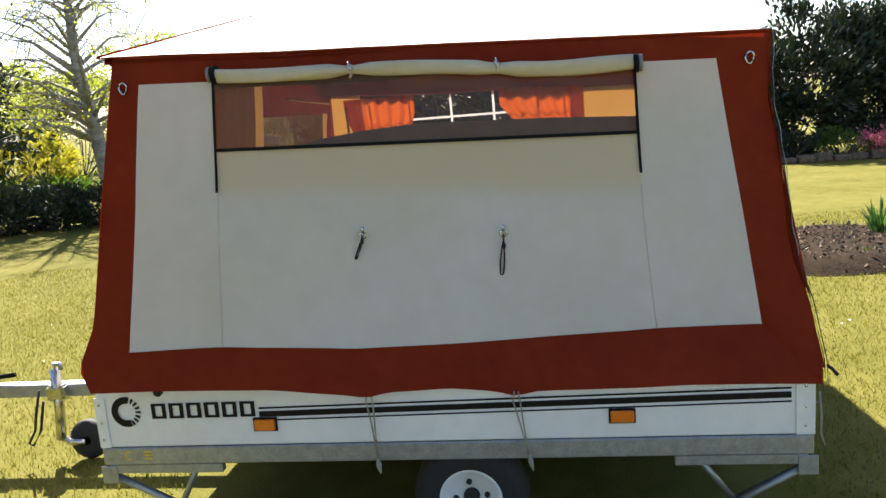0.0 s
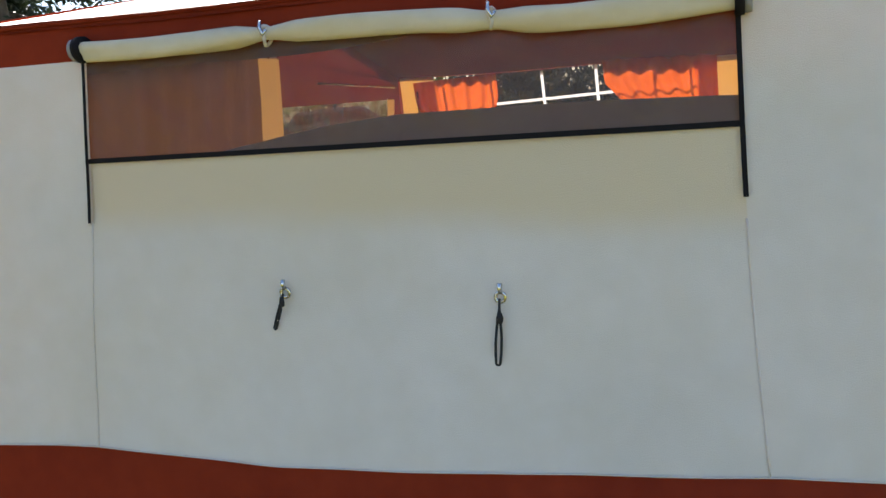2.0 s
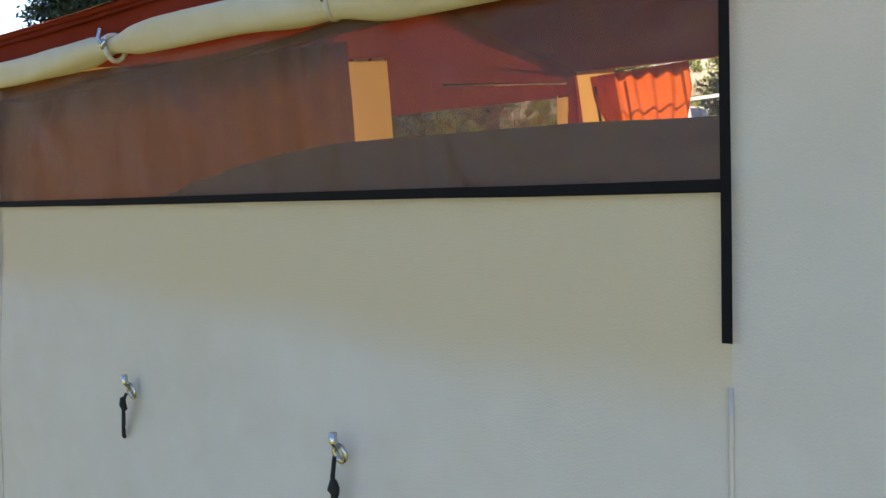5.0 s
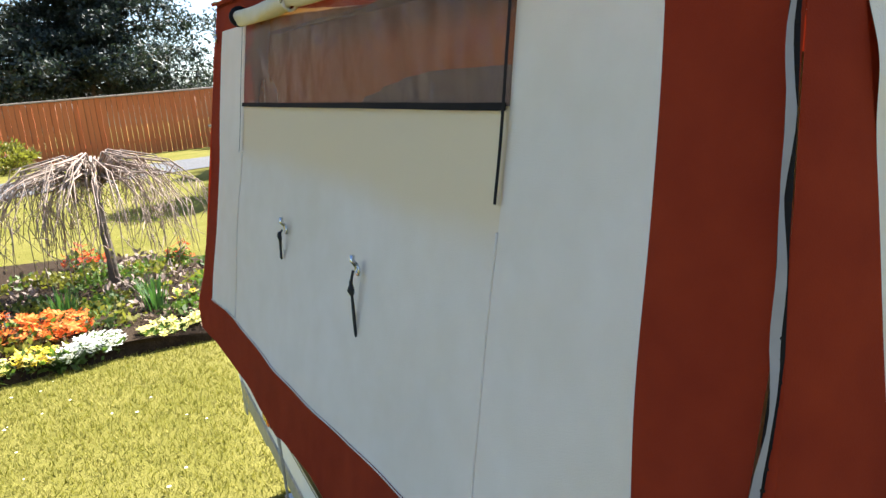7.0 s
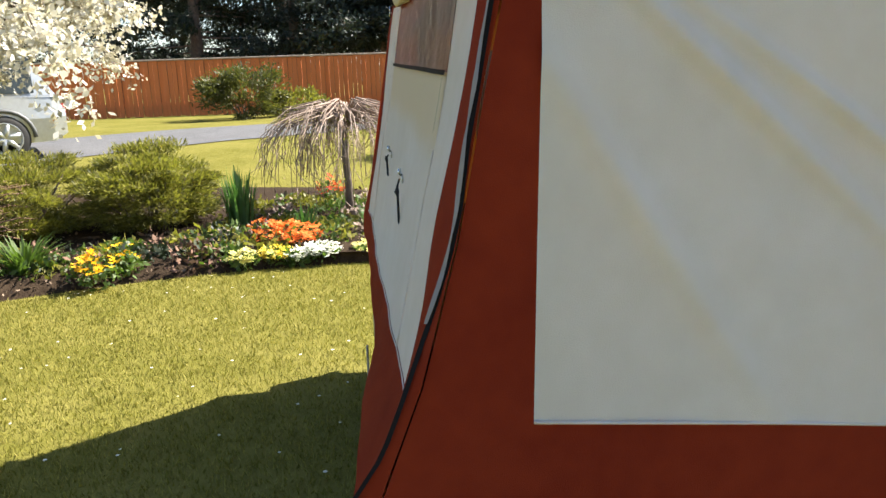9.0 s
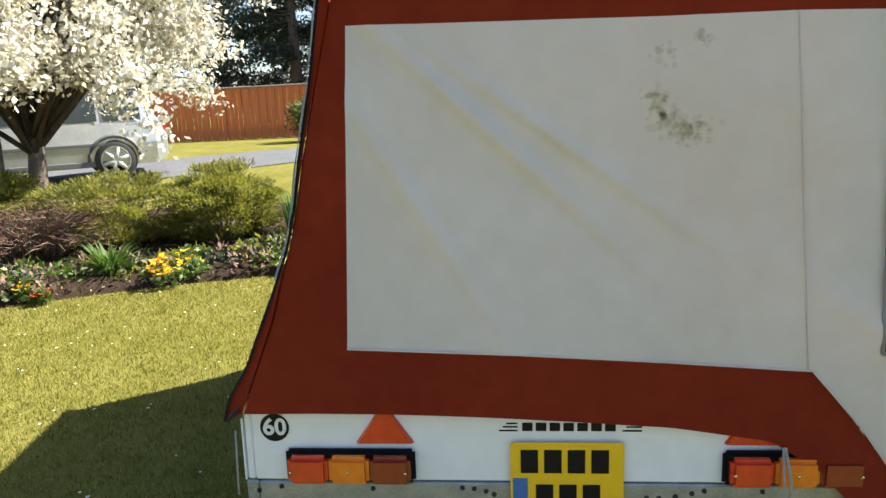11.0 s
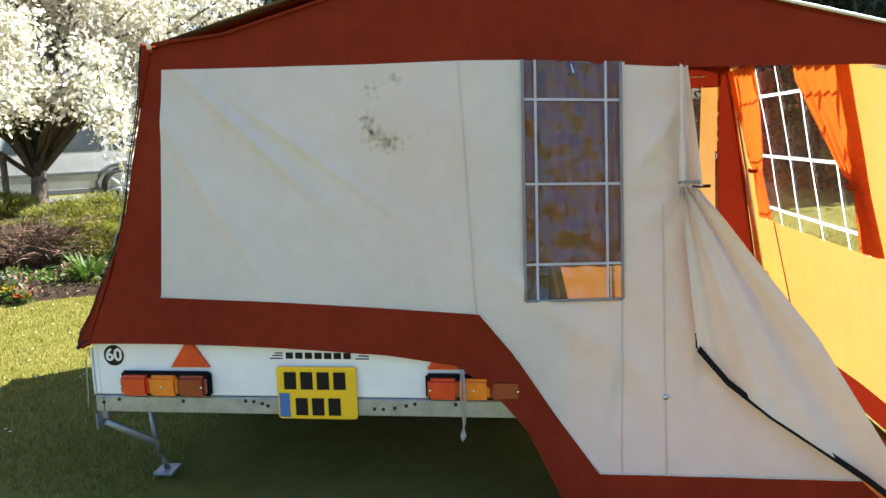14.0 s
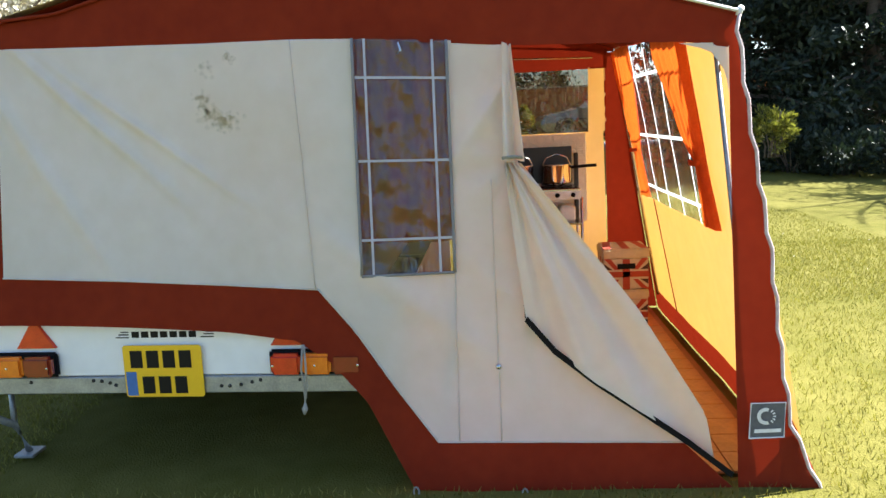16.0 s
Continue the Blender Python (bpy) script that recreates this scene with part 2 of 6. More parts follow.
def sheet(name, bottom, top, material, parent, label="", nu=24, nv=14, shape=None, left=None, right=None):
    """Cloth between four chains of points: bottom and top run the same way, left and right run upwards. shape(p) moves each point."""
    b0, b1, t0, t1 = (Vector(q) for q in (bottom[0], bottom[-1], top[0], top[-1]))
    left, right = left or [b0, t0], right or [b1, t1]
    verts, faces = [], []
    for j in range(nv + 1):
        v = j / nv
        for i in range(nu + 1):
            u = i / nu
            p = (along(bottom, u) * (1 - v) + along(top, u) * v + along(left, v) * (1 - u) + along(right, v) * u
                 - (b0 * (1 - u) * (1 - v) + b1 * u * (1 - v) + t0 * (1 - u) * v + t1 * u * v))
            verts.append(shape(p) if shape else p)
    for j in range(nv):
        for i in range(nu):
            k = j * (nu + 1) + i
            faces.append((k, k + 1, k + nu + 2, k + nu + 1))
    return put(name, mesh_of(verts, faces, material, True), parent, label)


def ribbon(points, width, across, lift=None):
    """A flat strip along points, its width lying along the vector across."""
    verts, faces = [], []
    a = Vector(across).normalized() * width / 2
    for p in points:
        verts += [Vector(p) - a, Vector(p) + a]
    for i in range(len(points) - 1):
        faces.append((2 * i, 2 * i + 1, 2 * i + 3, 2 * i + 2))
    return verts, faces


def nz(x, y, z=0.0):
    return noise.noise(Vector((x, y, z)))


# ---- trailer ----
trailer = thing("trailer", (1.0, 0.85, GZ), "white folding camper trailer with galvanised chassis, parked on the lawn", "trailer")
TM = Matrix.Translation((-1.0, -0.85, -GZ)) @ pose(0, 0, 0.020, -0.92, 0, 0)  # parts are written in world metres


def tp(name, bm, material, label="", smooth=False, parent=None):
    ob = part(name, bm, material, parent or trailer, label, smooth)
    if parent is None:
        ob.matrix_basis = TM
    return ob


def tb(name, points, radius, material, label="", sides=8):
    ob = bar(name, points, radius, material, trailer, label, sides)
    ob.matrix_basis = TM
    return ob


def tm(name, verts, faces, material, label="", smooth=False):
    return put(name, mesh_of(verts, faces, material, smooth), trailer, label, TM)


TX0, TX1, TY0, TY1, ZR0, ZR1, ZT = -0.18, 2.142, 0.0, 1.68, 0.305, 0.369, 0.585
tp("side_panel", box(TX0, TY0, ZR1, TX1, TY0 + 0.02, ZT), WHITE)
tp("side_panel", box(TX0, TY1 - 0.02, ZR1, TX1, TY1, ZT), WHITE)
tp("rear_panel", box(TX1 - 0.018, TY0 + 0.021, ZR1, TX1 + 0.002, TY1 - 0.021, ZT), WHITE)
tp("front_panel", box(TX0, TY0 + 0.021, ZR1, TX0 + 0.02, TY1 - 0.021, ZT), WHITE)
tp("floor_panel", box(TX0 + 0.03, TY0 + 0.03, ZR1 - 0.03, TX1 - 0.03, TY1 - 0.03, ZR1 - 0.012), RUBBER)
tp("side_rail", box(TX0 - 0.004, TY0 - 0.004, ZR0, TX1 + 0.004, TY0 + 0.03, ZR1 - 0.002), GALV)
tp("side_rail", box(TX0 - 0.004, TY1 - 0.03, ZR0, TX1 + 0.004, TY1 + 0.004, ZR1 - 0.002), GALV)
tp("rear_rail", box(TX1 - 0.026, TY0 + 0.031, ZR0, TX1 + 0.008, TY1 - 0.031, ZR1 - 0.002), GALV)
tp("front_rail", box(TX0 - 0.008, TY0 + 0.031, ZR0, TX0 + 0.026, TY1 - 0.031, ZR1 - 0.002), GALV)
for k in range(14):  # bolt heads along the rear rail
    yb = (0.03, 0.33, 0.56, 0.59, 0.62, 0.64, 1.02, 1.05, 1.09, 1.13, 1.16, 0.09, 1.30, 1.55)[k]
    v, f = lathe([(0.0, 0.006), (0.005, 0.005), (0.007, 0.0)], 8)
    tm("bolt", [(TX1 + 0.008 + c, yb + a, 0.342 + 0.012 * math.sin(k * 7) + b) for a, b, c in v], f, RUBBER)
tp("corner_strip", box(TX1 - 0.05, TY0 - 0.006, ZR1, TX1 + 0.006, TY0 - 0.001, ZT - 0.045, 0.002), WHITE)
tp("corner_strip", box(TX0 - 0.006, TY0 - 0.006, ZR1, TX0 + 0.035, TY0 - 0.001, ZT - 0.035, 0.002), WHITE)
for xb in (TX0 + 0.012, TX1 - 0.022):
    for zb in (0.40, 0.46, 0.525):
        v, f = lathe([(0.0, 0.004), (0.004, 0.003), (0.005, 0.0)], 8)
        tm("screw", [(xb + a, TY0 - 0.006 - c, zb + b) for a, b, c in v], f, STEEL)
# side stripes
for za, zb, name in ((0.508, 0.514, "thin_stripe"), (0.480, 0.500, "broad_stripe"), (0.466, 0.471, "thin_stripe")):
    tm(name, [(0.40, -0.0035, za - 0.012), (2.08, -0.0035, za + 0.008), (2.08, -0.0035, zb + 0.008), (0.40, -0.0035, zb - 0.012)], [(0, 1, 2, 3)], INK)


def arc_strip(cx, cz, r0, r1, a0, a1, steps=18):
    v, f = [], []
    for i in range(steps + 1):
        w = radians(a0 + (a1 - a0) * i / steps)
        v += [(cx + r0 * math.cos(w), -0.004, cz + r0 * math.sin(w)), (cx + r1 * math.cos(w), -0.004, cz + r1 * math.sin(w))]
    f = [(2 * i, 2 * i + 1, 2 * i + 3, 2 * i + 2) for i in range(steps)]
    return v, f


tm("emblem_arc", *arc_strip(-0.072, 0.498, 0.030, 0.054, 72, 290), INK)
for a in (58, 38, 18, -2, -22, -42, -62):
    tm("emblem_ray", *arc_strip(-0.072, 0.498, 0.034, 0.053, a - 5, a + 5, 2), INK)
for i in range(6):  # the maker's name as plain open blocks
    xa, xb, za, zb = 0.020 + i * 0.063, 0.072 + i * 0.063, 0.471, 0.525
    outer_in = [(xa, za), (xb, za), (xb, zb), (xa, zb), (xa + 0.014, za + 0.009), (xb - 0.014, za + 0.009), (xb - 0.014, zb - 0.009), (xa + 0.014, zb - 0.009)]
    tm("name_block", [(x, -0.004, z) for x, z in outer_in], [(k, (k + 1) % 4, 4 + (k + 1) % 4, 4 + k) for k in range(4)], INK)
tm("rail_label_arc", *[[(a - 0.0, b - 0.001, c - 0.146) for a, b, c in q] if k == 0 else q for k, q in enumerate(arc_strip(-0.085, 0.486, 0.012, 0.016, 60, 300, 10))], YELLOWP)
for i in range(3):
    tm("rail_label_line", [(-0.03, -0.005, 0.326 + i * 0.012), (0.0, -0.005, 0.326 + i * 0.012), (0.0, -0.005, 0.331 + i * 0.012), (-0.03, -0.005, 0.331 + i * 0.012)], [(0, 1, 2, 3)], YELLOWP)
for xr in (0.418, 1.579):
    r = tp("side_reflector", box(xr - 0.036, -0.016, 0.424, xr + 0.036, -0.0005, 0.462, 0.003), AMBER, "amber side reflector in a dark frame")
    fr = tp("reflector_frame", box(xr - 0.041, -0.009, 0.419, xr + 0.041, -0.0012, 0.467, 0.002), BLACK)
tp("lid_catch", box(0.045, -0.025, 0.555, 0.072, -0.001, 0.578, 0.006, 2), RUBBER)


# rear fittings
def rear_lamp(y0, order):
    base = tp("tail_lamp", box(TX1 + 0.002, y0 - 0.008, 0.372, TX1 + 0.022, y0 + 0.325, 0.462, 0.008, 2), BLACK, "wide tail lamp with red and amber lenses")
    for i, mt in enumerate(order):
        ob = part("lens", box(TX1 + 0.018, y0 + i * 0.105 + 0.003, 0.380, TX1 + 0.052, y0 + i * 0.105 + 0.106, 0.453, 0.010, 2), mt, base)
    for i in (0, 1, 2):
        v, f = lathe([(0.0, 0.004), (0.004, 0.003), (0.004, 0.0)], 8)
        put("screw", mesh_of([(TX1 + 0.052 + c, y0 + 0.012 + i * 0.146 + a, 0.415 + b) for a, b, c in v], f, STEEL), base)
    return base


rear_lamp(0.118, (REDLENS, AMBER, DARKLENS))
rear_lamp(1.208, (REDLENS, AMBER, DARKLENS))
for y0 in (0.367, 1.278):
    tri = [(0, -0.074, 0.476), (0, 0.074, 0.476), (0, 0.0, 0.585)]
    bm = bmesh.new()
    lo = [bm.verts.new((TX1 + 0.003, y0 + b, c)) for a, b, c in tri]
    hi = [bm.verts.new((TX1 + 0.014, y0 + b * 0.93, c * 0.97 + 0.0145)) for a, b, c in tri]
    bm.faces.new(hi)
    for i in range(3):
        bm.faces.new((lo[i], lo[(i + 1) % 3], hi[(i + 1) % 3], hi[i]))
    tp("triangle_reflector", bm, REDLENS, "red triangular reflector")
plate = tp("number_plate", box(TX1 + 0.014, 0.682, 0.297, TX1 + 0.020, 0.962, 0.483, 0.005, 2), YELLOWP, "square yellow number plate")
part("blue_band", box(TX1 + 0.0202, 0.688, 0.303, TX1 + 0.0215, 0.725, 0.389, 0), BLUEP, plate)
for row, (y0, n) in enumerate(((0.708, 4), (0.745, 3))):
    for i in range(n):
        zz = 0.403 if row == 0 else 0.310
        part("character_bar", box(TX1 + 0.0202, y0 + i * 0.058, zz, TX1 + 0.0215, y0 + 0.043 + i * 0.058, zz + 0.062, 0), INK, plate)
v, f = lathe([(0.0, 0.0), (0.038, 0.0)], 28)
tm("speed_disc", [(TX1 + 0.0035, 0.082 + a, 0.515 + b) for a, b, c in v], f, INK, "round black speed sticker")
txt = bpy.data.curves.new("speed_number", "FONT")
txt.body, txt.size, txt.align_x, txt.align_y, txt.extrude, txt.offset = "60", 0.062, "CENTER", "CENTER", 0.0004, 0.0016
txt.materials.append(PIPE)
put("speed_number", txt, trailer, "", TM @ Matrix.Translation((TX1 + 0.0045, 0.082, 0.515)) @ pose(0, 0, 0, 90, 0, 90))
for i in range(7):
    tp("model_name_block", box(TX1 + 0.002, 0.713 + i * 0.034, 0.507, TX1 + 0.0035, 0.739 + i * 0.034, 0.529, 0), INK)
for ya, yb in ((0.655, 0.702), (0.959, 1.006)):
    for zz in (0.506, 0.516, 0.525):
        tp("model_name_line", box(TX1 + 0.002, ya + (zz - 0.506), zz, TX1 + 0.0035, yb, zz + 0.004, 0), INK)

# chassis legs, wheels, drawbar
for x0, x1 in ((-0.17, 0.245), (1.735, 2.13)):
    for y0 in (0.0, TY1 - 0.03):
        tp("leg_bracket", box(x0, y0 + 0.002, 0.270, x1, y0 + 0.028, 0.304, 0.003), GALV)
        xe = x0 if x0 < 0.5 else x1
        s = 1 if x0 < 0.5 else -1
        tp("leg_plate", box(xe - 0.03, y0 - 0.002, 0.235, xe + 0.03, y0 + 0.004, 0.300, 0.003), GALV)
        tb("corner_steady", [(xe, y0 + 0.016, 0.262), (xe + s * 0.20, y0 + 0.09, 0.10), (xe + s * 0.24, y0 + 0.11, GZ + 0.012)], 0.014, GALV)
        tb("steady_brace", [(xe + s * 0.31, y0 + 0.016, 0.275), (xe + s * 0.20, y0 + 0.09, 0.11)], 0.011, GALV)
        tp("steady_foot", box(xe + s * 0.24 - 0.045, y0 + 0.07, GZ, xe + s * 0.24 + 0.045, y0 + 0.15, GZ + 0.014, 0.003), GALV)
for yw, WZ in ((0.10, GZ + 0.178), (TY1 - 0.10, GZ + 0.200)):
    out = -1 if yw < 0.8 else 1
    v, f = lathe([(0.105, -0.055), (0.150, -0.062), (0.185, -0.052), (0.196, -0.02), (0.196, 0.02), (0.185, 0.052), (0.150, 0.062), (0.105, 0.055)], 36)
    wheel = put("wheel", mesh_of([(1.08 + a, yw + out * c, WZ + b) for a, b, c in v], f, RUBBER, True), trailer, "small road wheel with a white rim", TM)
    v, f = lathe([(0.0, 0.020), (0.030, 0.020), (0.036, 0.030), (0.075, 0.026), (0.088, 0.045), (0.106, 0.056), (0.110, 0.050)], 36)
    put("rim", mesh_of([(1.08 + a, yw + out * c, WZ + b) for a, b, c in v], f, WHITE, True), wheel)
    v, f = lathe([(0.0, 0.035), (0.026, 0.033), (0.027, 0.02)], 20)
    put("hub", mesh_of([(1.08 + a, yw + out * (c + 0.001), WZ + b) for a, b, c in v], f, RUBBER), wheel)
    for k in range(4):
        w = k * math.pi / 2 + 0.1
        v, f = lathe([(0.0, 0.032), (0.010, 0.032), (0.010, 0.02)], 10)
        put("wheel_nut", mesh_of([(1.08 + 0.053 * math.cos(w) + a, yw + out * (c + 0.002), WZ + 0.053 * math.sin(w) + b) for a, b, c in v], f, RUBBER), wheel)
tb("axle", [(1.08, 0.16, GZ + 0.196), (1.08, TY1 - 0.16, GZ + 0.196)], 0.028, GALV)
tb("suspension_arm", [(1.08, 0.2, GZ + 0.196), (0.95, 0.2, 0.31)], 0.02, GALV)
tb("suspension_arm", [(1.08, TY1 - 0.2, GZ + 0.196), (0.95, TY1 - 0.2, 0.31)], 0.02, GALV)
tp("drawbar", box(-1.75, 0.82, 0.255, 0.2, 0.88, 0.315, 0.004), GALV)
tp("coupling_head", box(-1.98, 0.815, 0.265, -1.74, 0.885, 0.335, 0.02, 2), GALV)
tb("coupling_handle", [(-1.90, 0.85, 0.33), (-1.75, 0.85, 0.37), (-1.56, 0.85, 0.365)], 0.014, BLACK)
tb("handbrake_lever", [(-1.45, 0.85, 0.31), (-1.22, 0.85, 0.355), (-1.16, 0.85, 0.36)], 0.012, BLACK)
tb("jockey_post", [(-0.905, 0.79, 0.40), (-0.915, 0.79, 0.2), (-0.93, 0.79, 0.06)], 0.023, STEEL)
tb("jockey_crank", [(-0.905, 0.79, 0.395), (-0.905, 0.79, 0.425), (-0.86, 0.77, 0.43), (-0.86, 0.77, 0.405)], 0.012, GALV)
tp("jockey_clamp", box(-0.955, 0.765, 0.25, -0.865, 0.819, 0.325, 0.01, 2), STEEL)
tb("jockey_fork", [(-0.93, 0.79, 0.065), (-0.86, 0.76, 0.055), (-0.79, 0.76, 0.055)], 0.016, STEEL)
v, f = lathe([(0.02, -0.028), (0.075, -0.03), (0.092, -0.018), (0.094, 0.0), (0.092, 0.018), (0.075, 0.03), (0.02, 0.028), (0.0, 0.02)], 28)
tm("jockey_tyre", [(-0.79 + a, 0.80 + c, GZ + 0.094 + b) for a, b, c in v], f, RUBBER, "", True)
tb("breakaway_cable", [(-0.98, 0.76, 0.31), (-1.0, 0.74, 0.2), (-1.02, 0.74, 0.12), (-1.06, 0.74, 0.06), (-1.04, 0.74, 0.05), (-0.99, 0.74, 0.12), (-0.96, 0.75, 0.26)], 0.006, CORD)

# ---- tent ----
tent = thing("tent", (1.0, 1.5, GZ), "red and cream canvas trailer tent with an open zipped door", "tent")
NM = Matrix.Translation((-1.0, -1.5, -GZ))


def wob(p):
    """Slack in the cloth, the same for cloth that meets."""
    p = Vector(p)
    d = 0.010 * nz(p.x * 2.1 + 3, p.y * 2.1, p.z * 2.3) + 0.004 * nz(p.x * 7, p.y * 7, p.z * 5)
    return d


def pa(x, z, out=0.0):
    """A point of the long side wall, which leans inwards; warped to fit the camera's view."""
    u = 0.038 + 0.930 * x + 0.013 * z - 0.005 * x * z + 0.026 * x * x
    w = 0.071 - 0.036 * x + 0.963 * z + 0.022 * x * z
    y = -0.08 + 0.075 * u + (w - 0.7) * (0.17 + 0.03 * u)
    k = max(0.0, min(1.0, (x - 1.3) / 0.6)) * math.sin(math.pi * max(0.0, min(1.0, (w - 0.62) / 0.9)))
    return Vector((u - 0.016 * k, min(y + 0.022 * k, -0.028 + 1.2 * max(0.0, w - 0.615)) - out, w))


def pb(y, z, out=0.0):
    """A point of the end wall."""
    u = 0.039 + 0.921 * y - 0.030 * z + 0.013 * y * z + 0.023 * y * y
    w = 0.050 - 0.030 * y + 0.959 * z + 0.031 * y * z
    lean = 0.045 * max(0.0, min(1.0, (w - 0.75) / 0.75)) * max(0.0, min(1.0, (1.2 - u) / 0.9))
    return Vector((2.215 - 0.065 * w - lean + out, u, w))


def pc(x, z, out=0.0):
    """A point of the far wall of the living room."""
    return Vector((x, 3.01 - 0.178 * z + out, z))


def pd(y, z, out=0.0):
    """A point of the front wall."""
    return Vector((-0.17 + 0.10 * z - out, y + 0.11 * max(0.0, min(1.0, (y - 1.7) / 0.2)), z))


def slack(axis):
    def go(p):
        q = Vector(p)
        q[axis] += wob(p)
        return q
    return go


def slack_a(p):
    q = Vector(p)
    q.y += wob(p) + 0.012 * math.sin(max(0, min(1, (p.x + 0.2) / 2.4)) * math.pi)
    return q


def crease_b(p):
    """Long diagonal folds that fall from the eaves of the end wall."""
    q = Vector(p)
    f = 0.0
    for y0, z0, sl, w, h in ((0.62, 1.30, -0.95, 0.030, 0.010), (0.80, 1.25, -0.75, 0.022, 0.007), (0.48, 1.1, -1.6, 0.04, 0.008), (2.0, 1.25, 1.3, 0.03, 0.010), (1.75, 0.6, -0.8, 0.05, 0.010), (2.25, 0.45, -0.9, 0.05, 0.008)):
        if abs(p.y - y0) > 0.6:
            continue
        d = ((p.z - z0) - sl * (p.y - y0)) / math.hypot(1, sl)
        s = ((p.y - y0) + sl * (p.z - z0)) / math.hypot(1, sl)
        f += 1.9 * h * math.exp(-(d / (0.62 * w)) ** 2) * max(0.0, 1 - abs(s) / 0.6)
    dy, dz = p.y - 2.09, p.z - 1.067
    if -0.2 < dy < 0.06 and abs(dz) < 0.45:
        d = math.hypot(dy, dz)
        f += 0.010 * math.sin(math.atan2(dz, dy) * 9) * math.exp(-d / 0.25) * min(1.0, d / 0.05) * min(1.0, max(0.0, (p.y - 1.895) / 0.05))
    q.x += wob(p) + f
    return q


def cloth(name, bottom, top, material, label="", nu=24, nv=12, shape=slack_a, **k):
    ob = sheet(name, bottom, top, material, tent, label, nu, nv, shape, **k)
    ob.matrix_basis = NM
    return ob


def strip(name, points, width, across, material, label=""):
    return put(name, mesh_of(*ribbon(points, width, across), material), tent, label, NM)


def cord(name, points, radius, material, label="", sides=6, parent=None):
    ob = bar(name, points, radius, material, parent or tent, label, sides)
    if parent is None:
        ob.matrix_basis = NM
    return ob


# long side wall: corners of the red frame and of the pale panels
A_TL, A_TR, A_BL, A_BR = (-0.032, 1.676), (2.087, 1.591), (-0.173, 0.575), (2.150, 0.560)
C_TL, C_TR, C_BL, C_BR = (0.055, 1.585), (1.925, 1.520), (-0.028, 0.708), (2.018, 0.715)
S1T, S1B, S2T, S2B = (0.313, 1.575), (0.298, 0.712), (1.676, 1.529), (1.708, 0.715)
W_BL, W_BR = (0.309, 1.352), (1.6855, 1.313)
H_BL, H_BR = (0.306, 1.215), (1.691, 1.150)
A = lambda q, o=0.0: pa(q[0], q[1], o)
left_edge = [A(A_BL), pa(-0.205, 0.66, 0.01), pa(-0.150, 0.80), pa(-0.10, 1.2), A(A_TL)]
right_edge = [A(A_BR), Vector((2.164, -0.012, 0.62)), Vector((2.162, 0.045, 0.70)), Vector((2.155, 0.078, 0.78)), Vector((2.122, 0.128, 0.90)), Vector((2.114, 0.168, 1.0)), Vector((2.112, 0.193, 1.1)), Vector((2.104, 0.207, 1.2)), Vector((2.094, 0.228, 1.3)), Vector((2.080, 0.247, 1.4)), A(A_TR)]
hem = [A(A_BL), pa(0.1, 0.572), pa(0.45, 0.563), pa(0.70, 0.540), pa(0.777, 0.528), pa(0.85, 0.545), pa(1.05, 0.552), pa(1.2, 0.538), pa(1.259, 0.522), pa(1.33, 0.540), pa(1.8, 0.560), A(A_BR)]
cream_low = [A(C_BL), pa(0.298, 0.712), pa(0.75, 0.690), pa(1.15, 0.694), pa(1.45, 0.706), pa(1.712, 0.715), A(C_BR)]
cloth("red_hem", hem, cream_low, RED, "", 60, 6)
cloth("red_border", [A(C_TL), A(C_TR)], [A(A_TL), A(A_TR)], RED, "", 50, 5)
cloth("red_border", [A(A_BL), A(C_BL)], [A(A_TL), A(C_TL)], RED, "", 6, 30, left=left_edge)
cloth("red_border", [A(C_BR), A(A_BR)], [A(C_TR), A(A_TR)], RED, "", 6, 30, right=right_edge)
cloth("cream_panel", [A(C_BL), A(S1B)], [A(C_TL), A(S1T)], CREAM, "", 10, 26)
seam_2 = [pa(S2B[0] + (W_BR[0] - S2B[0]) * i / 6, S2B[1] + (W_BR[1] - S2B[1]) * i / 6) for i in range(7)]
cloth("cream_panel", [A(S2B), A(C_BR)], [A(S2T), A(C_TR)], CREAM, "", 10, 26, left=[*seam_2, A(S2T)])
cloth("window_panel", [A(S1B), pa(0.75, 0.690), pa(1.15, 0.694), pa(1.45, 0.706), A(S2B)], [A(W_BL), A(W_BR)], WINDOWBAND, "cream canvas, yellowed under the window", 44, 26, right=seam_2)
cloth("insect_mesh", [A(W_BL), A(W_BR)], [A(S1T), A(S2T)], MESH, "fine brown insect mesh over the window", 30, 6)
AX, UPA = Vector((1, 0, 0)), Vector((0, 0.2, 1))


def on_a(q, o=0.006):
    p = slack_a(pa(q[0], q[1]))
    return p + Vector((0, -o, 0.0))


def line_a(a, b, n=14, o=0.006):
    return [on_a((a[0] + (b[0] - a[0]) * i / n, a[1] + (b[1] - a[1]) * i / n), o) for i in range(n + 1)]


strip("window_edge_tape", line_a(W_BL, W_BR), 0.011, UPA, BLACK)
for a, b in ((S1T, (0.307, 1.215)), (S2T, (1.690, 1.188))):
    strip("zip", line_a(a, b, 14, 0.010), 0.009, AX, BLACK)
for a, b in ((S1B, H_BL), (S2B, H_BR)):
    cord("seam", line_a(a, b, 12, 0.001), 0.0022, CREAM)
cord("seam_piping", [slack_a(p) + Vector((0, -0.003, 0)) for p in [along(cream_low, i / 40) for i in range(41)]], 0.0014, CREAM)
# strips added behind two seams to hide gaps between the cloth meshes
strip("seam_gap_cover", [slack_a(along(cream_low, i / 40)) + Vector((0, 0.006, 0)) for i in range(41)], 0.06, UPA, RED)
